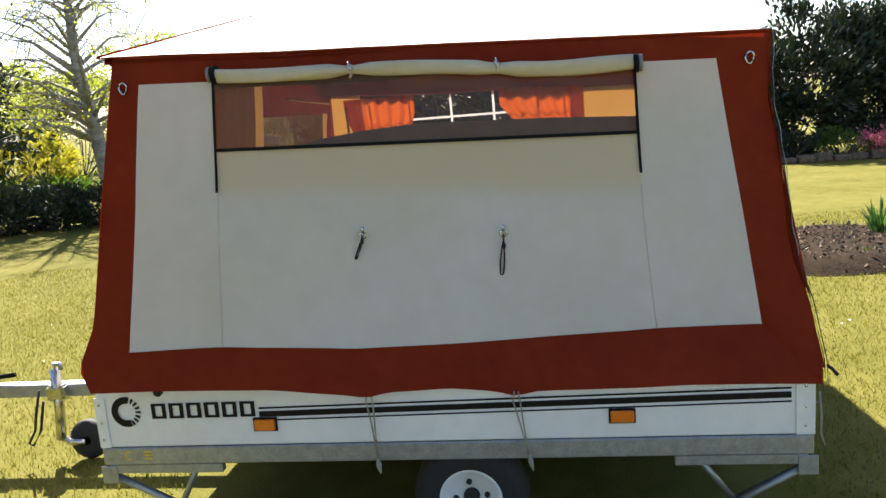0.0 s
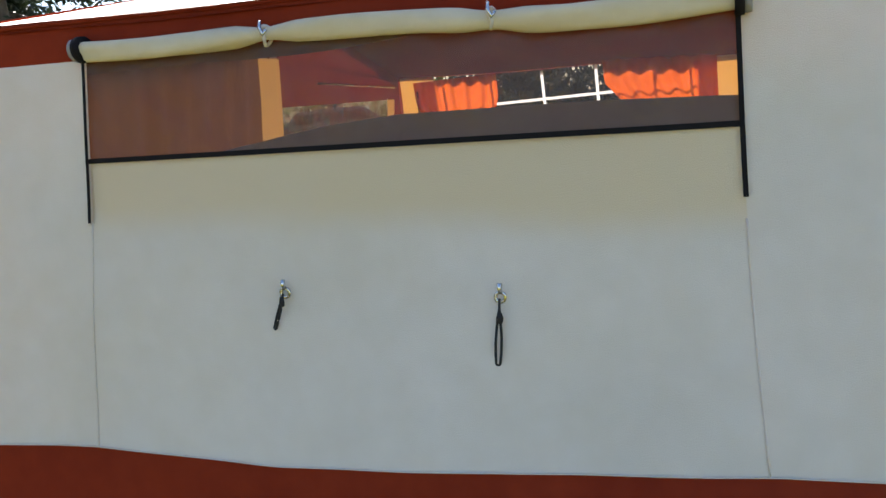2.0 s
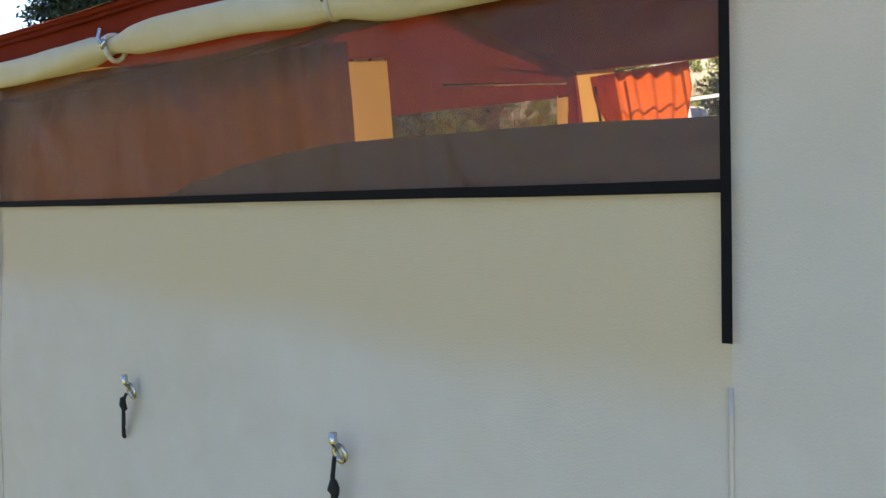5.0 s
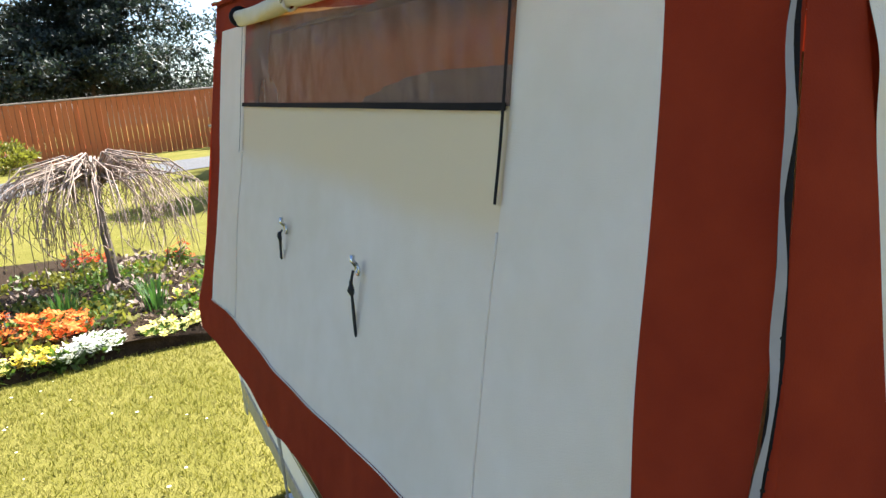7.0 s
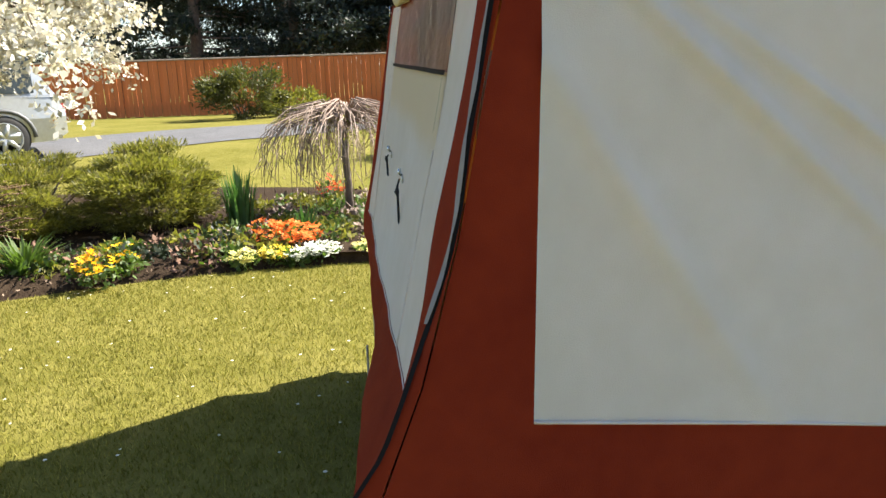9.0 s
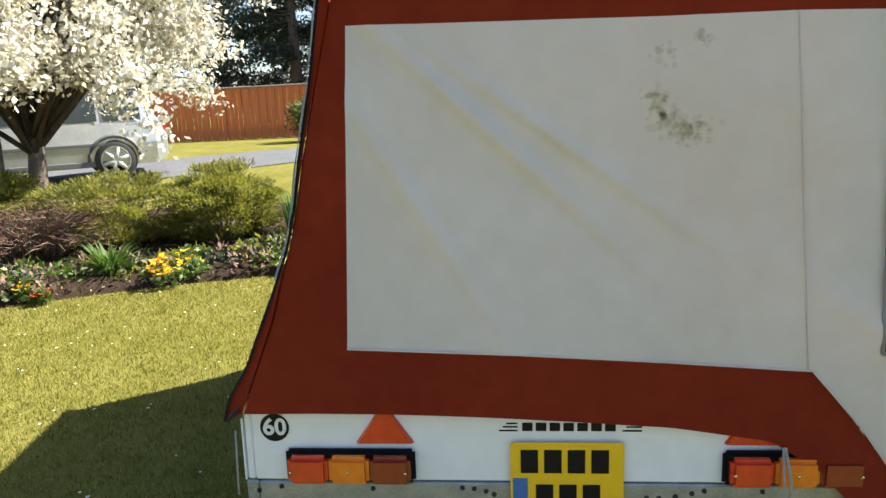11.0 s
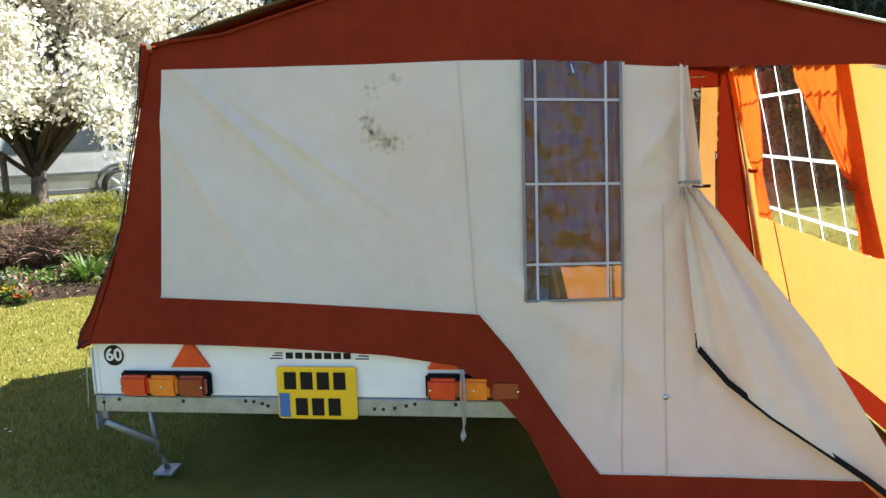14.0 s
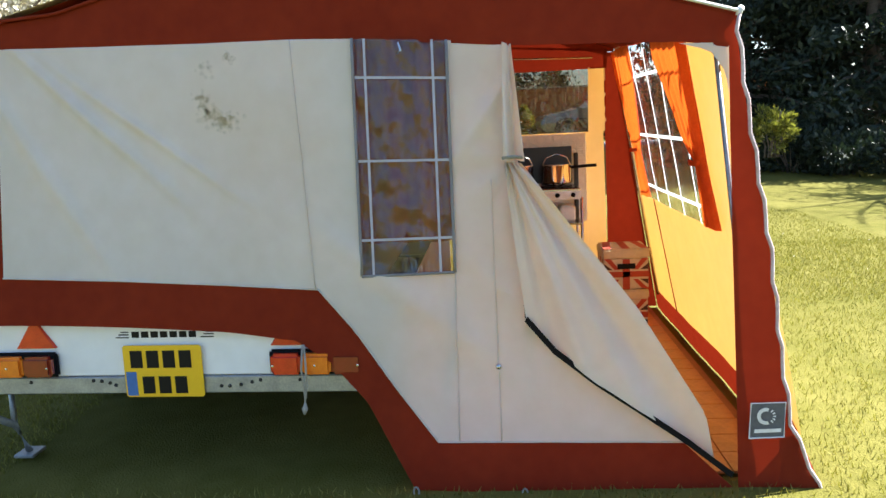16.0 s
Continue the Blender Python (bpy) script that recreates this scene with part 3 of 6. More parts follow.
strip("seam_gap_cover", line_a(S2B, W_BR, 14, -0.007), 0.04, AX, CREAM)
cord("eave_piping", line_a(A_TL, A_TR, 20, 0.002), 0.006, RED)
# rolled up window flap and its straps
vr, fr = [], []
RN = 60
for i in range(RN + 1):
    u = i / RN
    c = on_a((0.315 + 1.385 * u, 1.597 - 0.075 * u), 0.022)
    pinch = min(abs(u - 0.335), abs(u - 0.675))
    r = 0.0215 * (0.60 + 0.40 * min(1, pinch / 0.05)) + 0.004 * nz(u * 7, 2) + 0.005 * max(0.0, math.sin((u - 0.62) * 8)) * (u > 0.62)
    sag = -0.010 * math.sin(u * math.pi * 3 + 0.5) * 0.7
    for k in range(14):
        w = 2 * math.pi * k / 14
        rr = r * (1 + 0.16 * nz(u * 5, math.cos(w) * 2.5, math.sin(w) * 2.5) + 0.10 * math.sin(3 * w + u * 16) * min(1, pinch / 0.04))
        vr.append(c + Vector((0, math.cos(w) * rr * 0.85, math.sin(w) * rr + sag)))
for i in range(RN):
    for k in range(14):
        k2 = (k + 1) % 14
        fr.append((i * 14 + k, i * 14 + k2, (i + 1) * 14 + k2, (i + 1) * 14 + k))
fr += [tuple(range(14))[::-1], tuple(RN * 14 + k for k in range(14))]
put("rolled_flap", mesh_of(vr, fr, FLAPC, True), tent, "rolled window flap tied up with straps", NM)
for u in (0.008, 0.985):
    c = on_a((0.315 + 1.385 * u, 1.597 - 0.075 * u), 0.022)
    cord("flap_end_tape", [c - AX * 0.008, c + AX * 0.008], 0.028, BLACK, "", 14)
    s = -1 if u < 0.5 else 1
    cord("flap_end_roll", [c + AX * s * 0.006, c + AX * s * 0.020], 0.025, LINING, "", 12)
for u in (0.335, 0.675):
    c = on_a((0.315 + 1.385 * u, 1.597 - 0.075 * u), 0.022)
    ring = [c + Vector((0.004 * math.sin(k), math.cos(2 * math.pi * k / 14) * 0.017, math.sin(2 * math.pi * k / 14) * 0.019)) for k in range(15)]
    cord("flap_strap", ring, 0.004, CREAM)
    cord("strap_hook", [c + Vector((0, -0.016, 0.028)), c + Vector((0, -0.022, 0.014)), c + Vector((0.006, -0.021, 0.0)), c + Vector((0.012, -0.018, 0.010))], 0.0035, STEEL)
# toggles with cord loops half way up the wall
for (x, z), loop in (((0.792, 1.048), 0), ((1.245, 1.028), 1)):
    c = on_a((x, z), 0.004)
    v, f = lathe([(0.007, -0.002), (0.0125, 0.0), (0.0125, 0.0035), (0.007, 0.0035), (0.0065, 0.0), (0.007, -0.002)], 18)
    eyelet = put("eyelet", mesh_of([c + Vector((a, -d, b)) for a, b, d in v], f, STEEL, True), tent, "chrome eyelet with a black cord loop", NM)
    put("turn_button", mesh_of(*tube([c + Vector((0.001, -0.004, 0.010)), c + Vector((0.002, -0.010, 0.019)), c + Vector((0.003, -0.009, 0.029))], 0.0048), STEEL, True), eyelet)
    # the cord hangs as a narrow loop, its two strands side by side
    length, lean, gap = (0.125, -0.012, 0.0062) if loop else (0.070, -0.026, 0.0036)
    knot = 0.036 if loop else 0.014
    down = [(lean * (d / length) ** 1.3, -0.016, -d) for d in [knot + (length - knot) * i / 9 for i in range(10)]]
    wide = lambda i: gap * math.sin(math.pi * min(1.0, 0.12 + 0.62 * i / 9))
    strand = [(0.0, -0.010, 0.0), (0.0, -0.016, -knot * 0.5)] + [(x - wide(i), y, z) for i, (x, y, z) in enumerate(down)]
    strand += [(down[-1][0] + wide(9) * math.cos(w), -0.016, down[-1][2] - 0.8 * gap * math.sin(w)) for w in (2.6, 2.1, 1.57, 1.0, 0.5)]
    strand += [(x + wide(i), y - 0.002, z) for i, (x, y, z) in reversed(list(enumerate(down)))] + [(0.001, -0.018, -knot * 0.5)]
    put("cord_loop", mesh_of(*tube([c + Vector(q) for q in strand], 0.0027, 7), CORD, True), eyelet)
    put("cord_knot", mesh_of(*tube([c + Vector((0, -0.017, -knot + 0.010)), c + Vector((0.0, -0.019, -knot)), c + Vector((0, -0.017, -knot - 0.010))], [0.004, 0.0075 if loop else 0.0055, 0.004], 8), CORD, True), eyelet)
for q in ((0.005, 1.575), (2.022, 1.513)):
    c = on_a(q, 0.005)
    ring = [c + Vector((0.014 * math.cos(w) * (1 if math.sin(w) > 0 else 0.8), -0.004, 0.018 * math.sin(w))) for w in [k * math.pi / 8 for k in range(17)]]
    cord("corner_ring", ring, 0.0035, STEEL)
for x, ln, dx in ((0.785, 0.26, 0.01), (1.263, 0.245, 0.035)):
    c = on_a((x, 0.535), 0.012)
    c.y = -0.03
    rope = cord("tie_rope", [c + Vector((-0.006, 0, 0.01)), c + Vector((-0.012, 0, -0.02)), c + Vector((-0.004 + dx * 0.3, 0, -0.10)), c + Vector((dx * 0.8, 0, -ln + 0.04))], 0.0028, ROPE, "pale rope tied to the hem")
    cord("tie_rope_strand", [c + Vector((0.006, 0, 0.01)), c + Vector((0.010, 0, -0.02)), c + Vector((0.006 + dx * 0.3, 0, -0.10)), c + Vector((dx * 0.8, 0, -ln + 0.04))], 0.0028, ROPE)
    cord("tie_rope_tuft", [c + Vector((dx * 0.8, 0, -ln + 0.045)), c + Vector((dx * 0.9, 0, -ln + 0.02)), c + Vector((dx + 0.003, 0, -ln - 0.01))], [0.004, 0.010, 0.003], ROPE)

# end wall
B = lambda q, o=0.0: pb(q[0], q[1], o)
E_TL = (0.330, 1.600)
BC_TL, BC_BL, KINK = (0.358, 1.525), (0.301, 0.728), (1.435, 0.662)
LOWC = (1.809, 0.139)
corner_b = [pb(0.005, 0.560), pb(0.03, 0.62), pb(0.11, 0.80), pb(0.19, 1.05), pb(0.25, 1.3), B(E_TL)]
hem_b = [pb(0.005, 0.560), pb(0.35, 0.557), pb(0.74, 0.545), pb(1.1, 0.520), pb(1.343, 0.487)]
crm_b = [B(BC_BL), pb(0.75, 0.708), pb(1.1, 0.685), B(KINK)]
cloth("red_hem", hem_b, crm_b, RED, "", 40, 6, slack(0))
cloth("red_hem", [pb(1.343, 0.487), pb(1.46, 0.41), pb(1.577, 0.273), pb(1.65, 0.12), pb(1.722, GZ + 0.01)], [B(KINK), pb(1.55, 0.52), pb(1.68, 0.32), B(LOWC)], RED, "", 24, 6, slack(0))
cloth("red_hem", [pb(1.722, GZ + 0.01), pb(2.2, GZ + 0.006), pb(2.775, GZ + 0.015)], [B(LOWC), pb(2.2, 0.142), pb(2.60, 0.143)], RED, "", 24, 5, slack(0))
cloth("red_border", [pb(0.005, 0.560), B(BC_BL)], [B(E_TL), B(BC_TL)], RED, "", 6, 30, slack(0), left=corner_b)
cloth("cream_panel", crm_b, [B(BC_TL), pb(0.75, 1.505), pb(1.1, 1.488), pb(1.40, 1.478)], CREAM, "cream canvas with faint creases and a mildew stain", 110, 80, crease_b, right=[B(KINK), pb(1.425, 1.0), pb(1.40, 1.478)])
cloth("cream_panel", [B(KINK), pb(1.50, 0.585), pb(1.587, 0.455)], [pb(1.40, 1.478), pb(1.603, 1.466)], CREAM, "", 12, 30, crease_b)
cloth("cream_panel", [pb(1.587, 0.455), pb(1.68, 0.32), B(LOWC)], [pb(1.587, 0.703), pb(1.893, 0.709)], CREAM, "", 16, 14, crease_b, right=[B(LOWC), pb(1.88, 0.42), pb(1.893, 0.709)])
cloth("cream_panel", [B(LOWC), pb(2.113, 0.141)], [pb(1.893, 0.709), pb(2.135, 0.60)], CREAM, "", 14, 20, crease_b)
cloth("cream_panel", [pb(1.893, 0.709), pb(2.135, 0.60)], [pb(1.900, 1.441), pb(2.085, 1.412)], CREAM, "", 14, 30, crease_b)
door_zip = [(2.113, 0.560), (2.20, 0.455), (2.33, 0.35), (2.47, 0.255), (2.60, 0.165), (2.74, 0.055)]
cloth("cream_panel", [pb(2.113, 0.141), pb(2.60, 0.143)], [pb(2.113, 0.575), pb(2.20, 0.455), pb(2.33, 0.35), pb(2.47, 0.255), pb(2.60, 0.150)], CREAM, "", 20, 10, crease_b)
# top red band and gable
ridge_y, ridge_z = 1.50, 1.86
cloth("red_border", [B(BC_TL), pb(0.75, 1.505), pb(1.1, 1.488), pb(1.603, 1.466), pb(2.08, 1.412), pb(2.62, 1.385), pb(2.745, 1.36)],
      [B(E_TL), pb(0.6, 1.605), pb(0.98, 1.60), pb(1.50, 1.60), pb(2.2, 1.545), pb(2.77, 1.455)], RED, "", 50, 6, slack(0))
cloth("gable", [B(E_TL), pb(0.6, 1.605), pb(0.98, 1.60), pb(1.50, 1.60), pb(2.2, 1.545), pb(2.77, 1.455)],
      [pb(0.335, 1.606), pb(0.60, 1.622), pb(0.98, 1.705), pb(1.25, 1.80), pb(ridge_y, ridge_z), pb(1.80, 1.77), pb(2.25, 1.62), pb(2.765, 1.462)], RED, "red canvas gable under the roof", 50, 8, slack(0))
# window of clear plastic in the end wall
W1, W2, W3, W4 = (1.603, 1.466), (1.900, 1.441), (1.893, 0.709), (1.587, 0.703)
vin = cloth("window_film", [B(W4), B(W3)], [B(W1), B(W2)], VINYL_OLD, "crinkled clear plastic window with pale glazing bars", 26, 60,
            lambda p: Vector(p) + Vector((wob(p) + 0.009 * nz(p.y * 20 + p.z * 9, p.z * 5, 3) + 0.006 * nz(p.y * 46 + p.z * 14, p.z * 22, 8), 0, 0)))
bl = lambda s, t: B((W4[0] * (1 - s) * (1 - t) + W3[0] * s * (1 - t) + W1[0] * (1 - s) * t + W2[0] * s * t,
                     W4[1] * (1 - s) * (1 - t) + W3[1] * s * (1 - t) + W1[1] * (1 - s) * t + W2[1] * s * t), 0.012)
for s in (0.13, 0.85):
    strip("glazing_bar", [bl(s, i / 10) for i in range(11)], 0.008, (0, 1, 0), BARGREY)
for t in (0.155, 0.492, 0.84):
    strip("glazing_bar", [bl(i / 8, t) for i in range(9)], 0.008, (0, 0, 1), BARGREY)
for s0, s1, t0, t1 in ((0, 1, 0, 0), (0, 0, 0, 1), (1, 1, 0, 1)):
    cord("window_hem", [bl(s0 + (s1 - s0) * i / 10, t0 + (t1 - t0) * i / 10) for i in range(11)], 0.005, LINING)
cord("window_hook", [bl(0.5, 0.995), bl(0.5, 0.98) + Vector((0.01, 0, 0)), bl(0.52, 0.95) + Vector((0.012, 0, 0)), bl(0.48, 0.94)], 0.004, STEEL)
# inner curtain behind that window
sheet_in = cloth("window_curtain", [pb(1.57, 0.80, -0.06), pb(1.92, 0.80, -0.06)], [pb(1.58, 1.47, -0.06), pb(1.92, 1.45, -0.06)], RUST, "rust-brown curtain behind the window", 30, 10,
                 lambda p: Vector(p) + Vector((0.012 * math.sin(p.y * 60), 0, 0)))
# seams
for y0, y1, z0, z1 in ((1.425, 1.400, 0.66, 1.478), (1.880, 1.893, 0.14, 0.70), (2.02, 2.02, 0.14, 1.0)):
    cord("seam", [crease_b(pb(y0 + (y1 - y0) * i / 12, z0 + (z1 - z0) * i / 12, 0.002)) for i in range(13)], 0.002, CREAM)
cord("seam_piping", [along([slack(0)(q) + Vector((0.003, 0, 0)) for q in crm_b], i / 30) for i in range(31)], 0.0028, CREAM)
cord("seam_piping", [slack(0)(along([B(KINK), pb(1.55, 0.52), pb(1.68, 0.32), B(LOWC)], i / 20)) + Vector((0.003, 0, 0)) for i in range(21)], 0.0028, CREAM)
cord("seam_piping", [slack(0)(along([B(LOWC), pb(2.2, 0.142), pb(2.60, 0.143)], i / 20)) + Vector((0.003, 0, 0)) for i in range(21)], 0.0028, CREAM)
# strip added to block the lit interior showing through this seam
strip("seam_gap_cover", [slack(0)(pb(BC_BL[0] + (BC_TL[0] - BC_BL[0]) * i / 14, BC_BL[1] + (BC_TL[1] - BC_BL[1]) * i / 14, -0.008)) for i in range(15)], 0.05, (0, 1, 0), RED)
# corner with its half-open zip between the two walls
zl = [along(corner_b, i / 30) for i in range(31)]
zr = [along(right_edge, i / 30) for i in range(31)]
cloth("corner_flap", zr, zl, RED, "", 30, 3, lambda p: Vector(p) + Vector((0.004, -0.004, 0)))
zm = [q.lerp(p, 0.12) + Vector((0.010, -0.006, 0)) for i, (p, q) in enumerate(zip(zl, zr))]
strip("corner_zip", zm, 0.010, (0.5, 0.8, 0.1), BLACK)
for i in range(60):
    q = along(zm, (i + 0.5) / 60) + Vector((0.003, -0.003, 0))
    put("zip_tooth", mesh_of([q, q + Vector((0.003, 0.003, 0.0)), q + Vector((0.003, 0.003, 0.003)), q + Vector((0, 0, 0.003))], [(0, 1, 2, 3)], BLACK), tent, "", NM)
lining = [along(zm, 0.36 + 0.64 * i / 40) + Vector((0.003, -0.006, 0)) for i in range(41)]
lv = [q + s * (0.0016 + 0.0034 * abs(math.sin(i * 0.30 + 0.6)) * (1.0 if i < 24 else 0.6)) * Vector((0.5, 0.8, 0.1)) + Vector((0.002 * math.sin(i * 0.9), 0, 0)) for i, q in enumerate(lining) for s in (-1, 1)]
put("zip_lining", mesh_of(lv, [(2 * i, 2 * i + 1, 2 * i + 3, 2 * i + 2) for i in range(40)], LINING, True), tent, "grey lining of the half-open zip", NM)
cord("corner_tie", [pb(0.0, 0.575, 0.01), pb(-0.02, 0.565, 0.02), pb(-0.03, 0.55, 0.03)], 0.005, CORD)
cord("hanging_rope", [Vector((2.155, -0.01, 0.53)), Vector((2.16, -0.012, 0.45)), Vector((2.158, -0.015, 0.40)), Vector((2.17, -0.012, 0.36))], 0.003, ROPE)
cord("hem_rope", [pb(1.367, 0.478, 0.01), pb(1.362, 0.40, 0.03), pb(1.368, 0.30, 0.03), pb(1.366, 0.262, 0.03)], 0.0035, ROPE)
cord("hem_rope", [pb(1.372, 0.478, 0.01), pb(1.378, 0.40, 0.03), pb(1.372, 0.30, 0.03)], 0.0035, ROPE)
cord("hem_rope_tuft", [pb(1.367, 0.285, 0.03), pb(1.366, 0.265, 0.035), pb(1.362, 0.245, 0.03)], [0.004, 0.011, 0.004], ROPE)

# door: jamb, tied-back door leaf
jamb = [pb(2.772, 0.045), pb(2.765, 0.3), pb(2.752, 0.827), pb(2.748, 1.10), pb(2.745, 1.36)]
outer = [pb(3.028, GZ + 0.01), pb(2.93, 0.20), pb(2.90, 0.40), pb(2.863, 0.754), pb(2.80, 1.15), pb(2.764, 1.43), pb(2.77, 1.455)]
cloth("red_border", [pb(2.772, GZ + 0.012), pb(2.88, GZ + 0.012), pb(3.028, GZ + 0.012)], [pb(2.745, 1.36), pb(2.77, 1.455)], RED, "", 8, 34, slack(0), left=[pb(2.772, GZ + 0.012)] + jamb[1:], right=outer)
cloth("door_corner_panel", [pb(2.748, 1.20), pb(2.746, 1.21)], [pb(2.60, 1.382), pb(2.745, 1.375)], CREAM, "", 8, 8, slack(0), left=[pb(2.748, 1.20), pb(2.735, 1.29), pb(2.69, 1.355), pb(2.60, 1.382)])
lg = [(2.80, 0.16), (2.905, 0.165), (2.910, 0.275), (2.806, 0.272)]
badge = put("sewn_badge", mesh_of([pb(y, z, 0.012) for y, z in lg], [(0, 1, 2, 3)], BADGE), tent, "grey sewn-on maker's badge", NM)
put("badge_edge", mesh_of(*tube([pb(y, z, 0.013) for y, z in lg + lg[:1]], 0.0025, 6), PIPE), badge)
av, af = arc_strip(0, 0, 0.016, 0.027, 70, 290)
put("badge_arc", mesh_of([pb(2.850 + a, 0.232 + c, 0.016) for a, b, c in av], af, PIPE), badge)
for a in (50, 25, 0, -25, -50):
    av, af = arc_strip(0, 0, 0.017, 0.026, a - 6, a + 6, 2)
    put("badge_ray", mesh_of([pb(2.854 + p, 0.232 + r, 0.016) for p, q, r in av], af, PIPE), badge)
put("badge_bar", mesh_of([pb(2.815, 0.178, 0.016), pb(2.895, 0.182, 0.016), pb(2.895, 0.194, 0.016), pb(2.815, 0.190, 0.016)], [(0, 1, 2, 3)], PIPE), badge)
tie = pb(2.088, 1.067)
bowl_in = lambda p: Vector(p) + Vector((0, 0, 0.012 * nz(p.x * 3, p.y * 3, 9) - 0.02 * math.sin(p.x * 3)))


def leaf_shape(p):
    q = Vector(p)
    w = max(0.0, min(1.0, (1.40 - p.z) / 1.3))
    an = math.atan2(1.09 - p.z, p.y - 2.04)
    q.x += 0.026 * math.sin(an * 17 + 0.5 * nz(p.y * 2, p.z * 2)) * (0.35 + 0.4 * w) + 0.008 * math.sin(an * 41) + 0.02
    return q


cloth("door_leaf", [pb(2.060, 1.06, 0.02), pb(2.125, 1.055, 0.03)], [pb(2.070, 1.42), pb(2.098, 1.415)], CREAM, "cream door leaf gathered and tied back", 12, 20,
      lambda p: Vector(p) + Vector((0.02 + 0.022 * math.sin(p.y * 110 + p.z * 3), 0, 0)))
cloth("door_leaf", [pb(2.113, 0.560, 0.02), pb(2.20, 0.455, 0.02), pb(2.33, 0.35, 0.02), pb(2.47, 0.255, 0.02), pb(2.60, 0.165, 0.02), pb(2.695, 0.085, 0.02)],
      [pb(2.072, 1.055, 0.03), pb(2.095, 1.055, 0.035), pb(2.115, 1.05, 0.04)], CREAM, "", 30, 30, leaf_shape,
      left=[pb(2.113, 0.560, 0.02), pb(2.092, 0.75, 0.03), pb(2.075, 0.92, 0.03), pb(2.062, 1.055, 0.03)],
      right=[pb(2.695, 0.085, 0.02), pb(2.66, 0.25, 0.03), pb(2.45, 0.60, 0.05), pb(2.24, 0.88, 0.05), pb(2.115, 1.05, 0.04)])
cord("door_tie", [tie + Vector((0.05, -0.03, 0)), tie + Vector((0.07, 0.0, 0.004)), tie + Vector((0.06, 0.035, 0))], 0.006, ROPE, "strap with a metal buckle")
strip("door_zip", [pb(y, z, 0.045) for y, z in door_zip], 0.020, (0, 0.5, 0.8), BLACK)
cord("door_zip_edge", [pb(y, z, 0.02) for y, z in [(2.112, 0.6), *door_zip]], 0.004, BLACK)
put("snap_button", mesh_of([pb(2.02 + a, 0.395 + b, 0.008 + c) for a, b, c in lathe([(0.0, 0.006), (0.008, 0.004), (0.010, 0.0)], 12)[0]], lathe([(0.0, 0.006), (0.008, 0.004), (0.010, 0.0)], 12)[1], STEEL, True), tent, "", NM)
for y0 in (1.725, 2.09, 2.775, 2.60):
    ring = [pb(y0 + 0.009 * math.cos(w), GZ + 0.012 + 0.018 * math.sin(w) - 0.004, 0.012) for w in [k * math.pi / 6 for k in range(13)]]
    cord("peg_loop", ring, 0.0035, ROPE)

# far wall of the living room, seen from inside, with its window
cw = dict(x0=-0.16, x1=2.13)
win_c = (0.20, 1.56, 0.72, 1.46)
E2 = lambda x: 1.52 - 0.075 * (x + 0.16) / 2.29
cloth("red_skirting", [pc(-0.17, GZ + 0.005), pc(2.15, GZ + 0.005)], [pc(-0.165, 0.10), pc(2.15, 0.10)], RED, "", 30, 3, slack(1))
cloth("cream_panel", [pc(-0.08, 0.10), pc(2.15, 0.10)], [pc(-0.045, 0.72), pc(2.13, 0.72)], CREAM, "", 30, 10, slack(1))
cloth("red_border", [pc(-0.165, 0.10), pc(-0.08, 0.10)], [pc(-0.02, 1.585), pc(0.0, 1.58)], RED, "", 5, 24, slack(1))
cloth("cream_panel", [pc(-0.045, 0.72), pc(win_c[0], 0.72)], [pc(0.0, 1.58), pc(win_c[0], 1.575)], CREAM, "", 6, 14, slack(1))
cloth("cream_panel", [pc(win_c[1], 0.72), pc(2.13, 0.72)], [pc(win_c[1], 1.51), pc(2.11, 1.49)], CREAM, "", 10, 14, slack(1))
cloth("window_film", [pc(win_c[0], 0.72), pc(win_c[1], 0.72)], [pc(win_c[0], 1.575), pc(win_c[1], 1.51)], VINYL, "clear plastic window with white glazing bars", 16, 10, slack(1))
for x in (0.25, 0.52, 0.80, 1.08, 1.36, 1.53):
    strip("glazing_bar", [slack(1)(pc(x, 0.72 + 0.81 * i / 8, -0.006)) for i in range(9)], 0.014, (1, 0, 0), BARS)
for z in (0.80, 1.08, 1.385):
    strip("glazing_bar", [slack(1)(pc(0.20 + 1.36 * i / 12, z, -0.006)) for i in range(13)], 0.014, (0, 0, 1), BARS)
cord("wall_pole", [pc(0.05, 0.10, -0.02), pc(0.10, 1.5, -0.02)], 0.009, STEEL)
cord("wall_seam", [slack(1)(pc(0.46, 0.10, -0.003)), slack(1)(pc(0.36, 0.72, -0.003))], 0.003, RED)


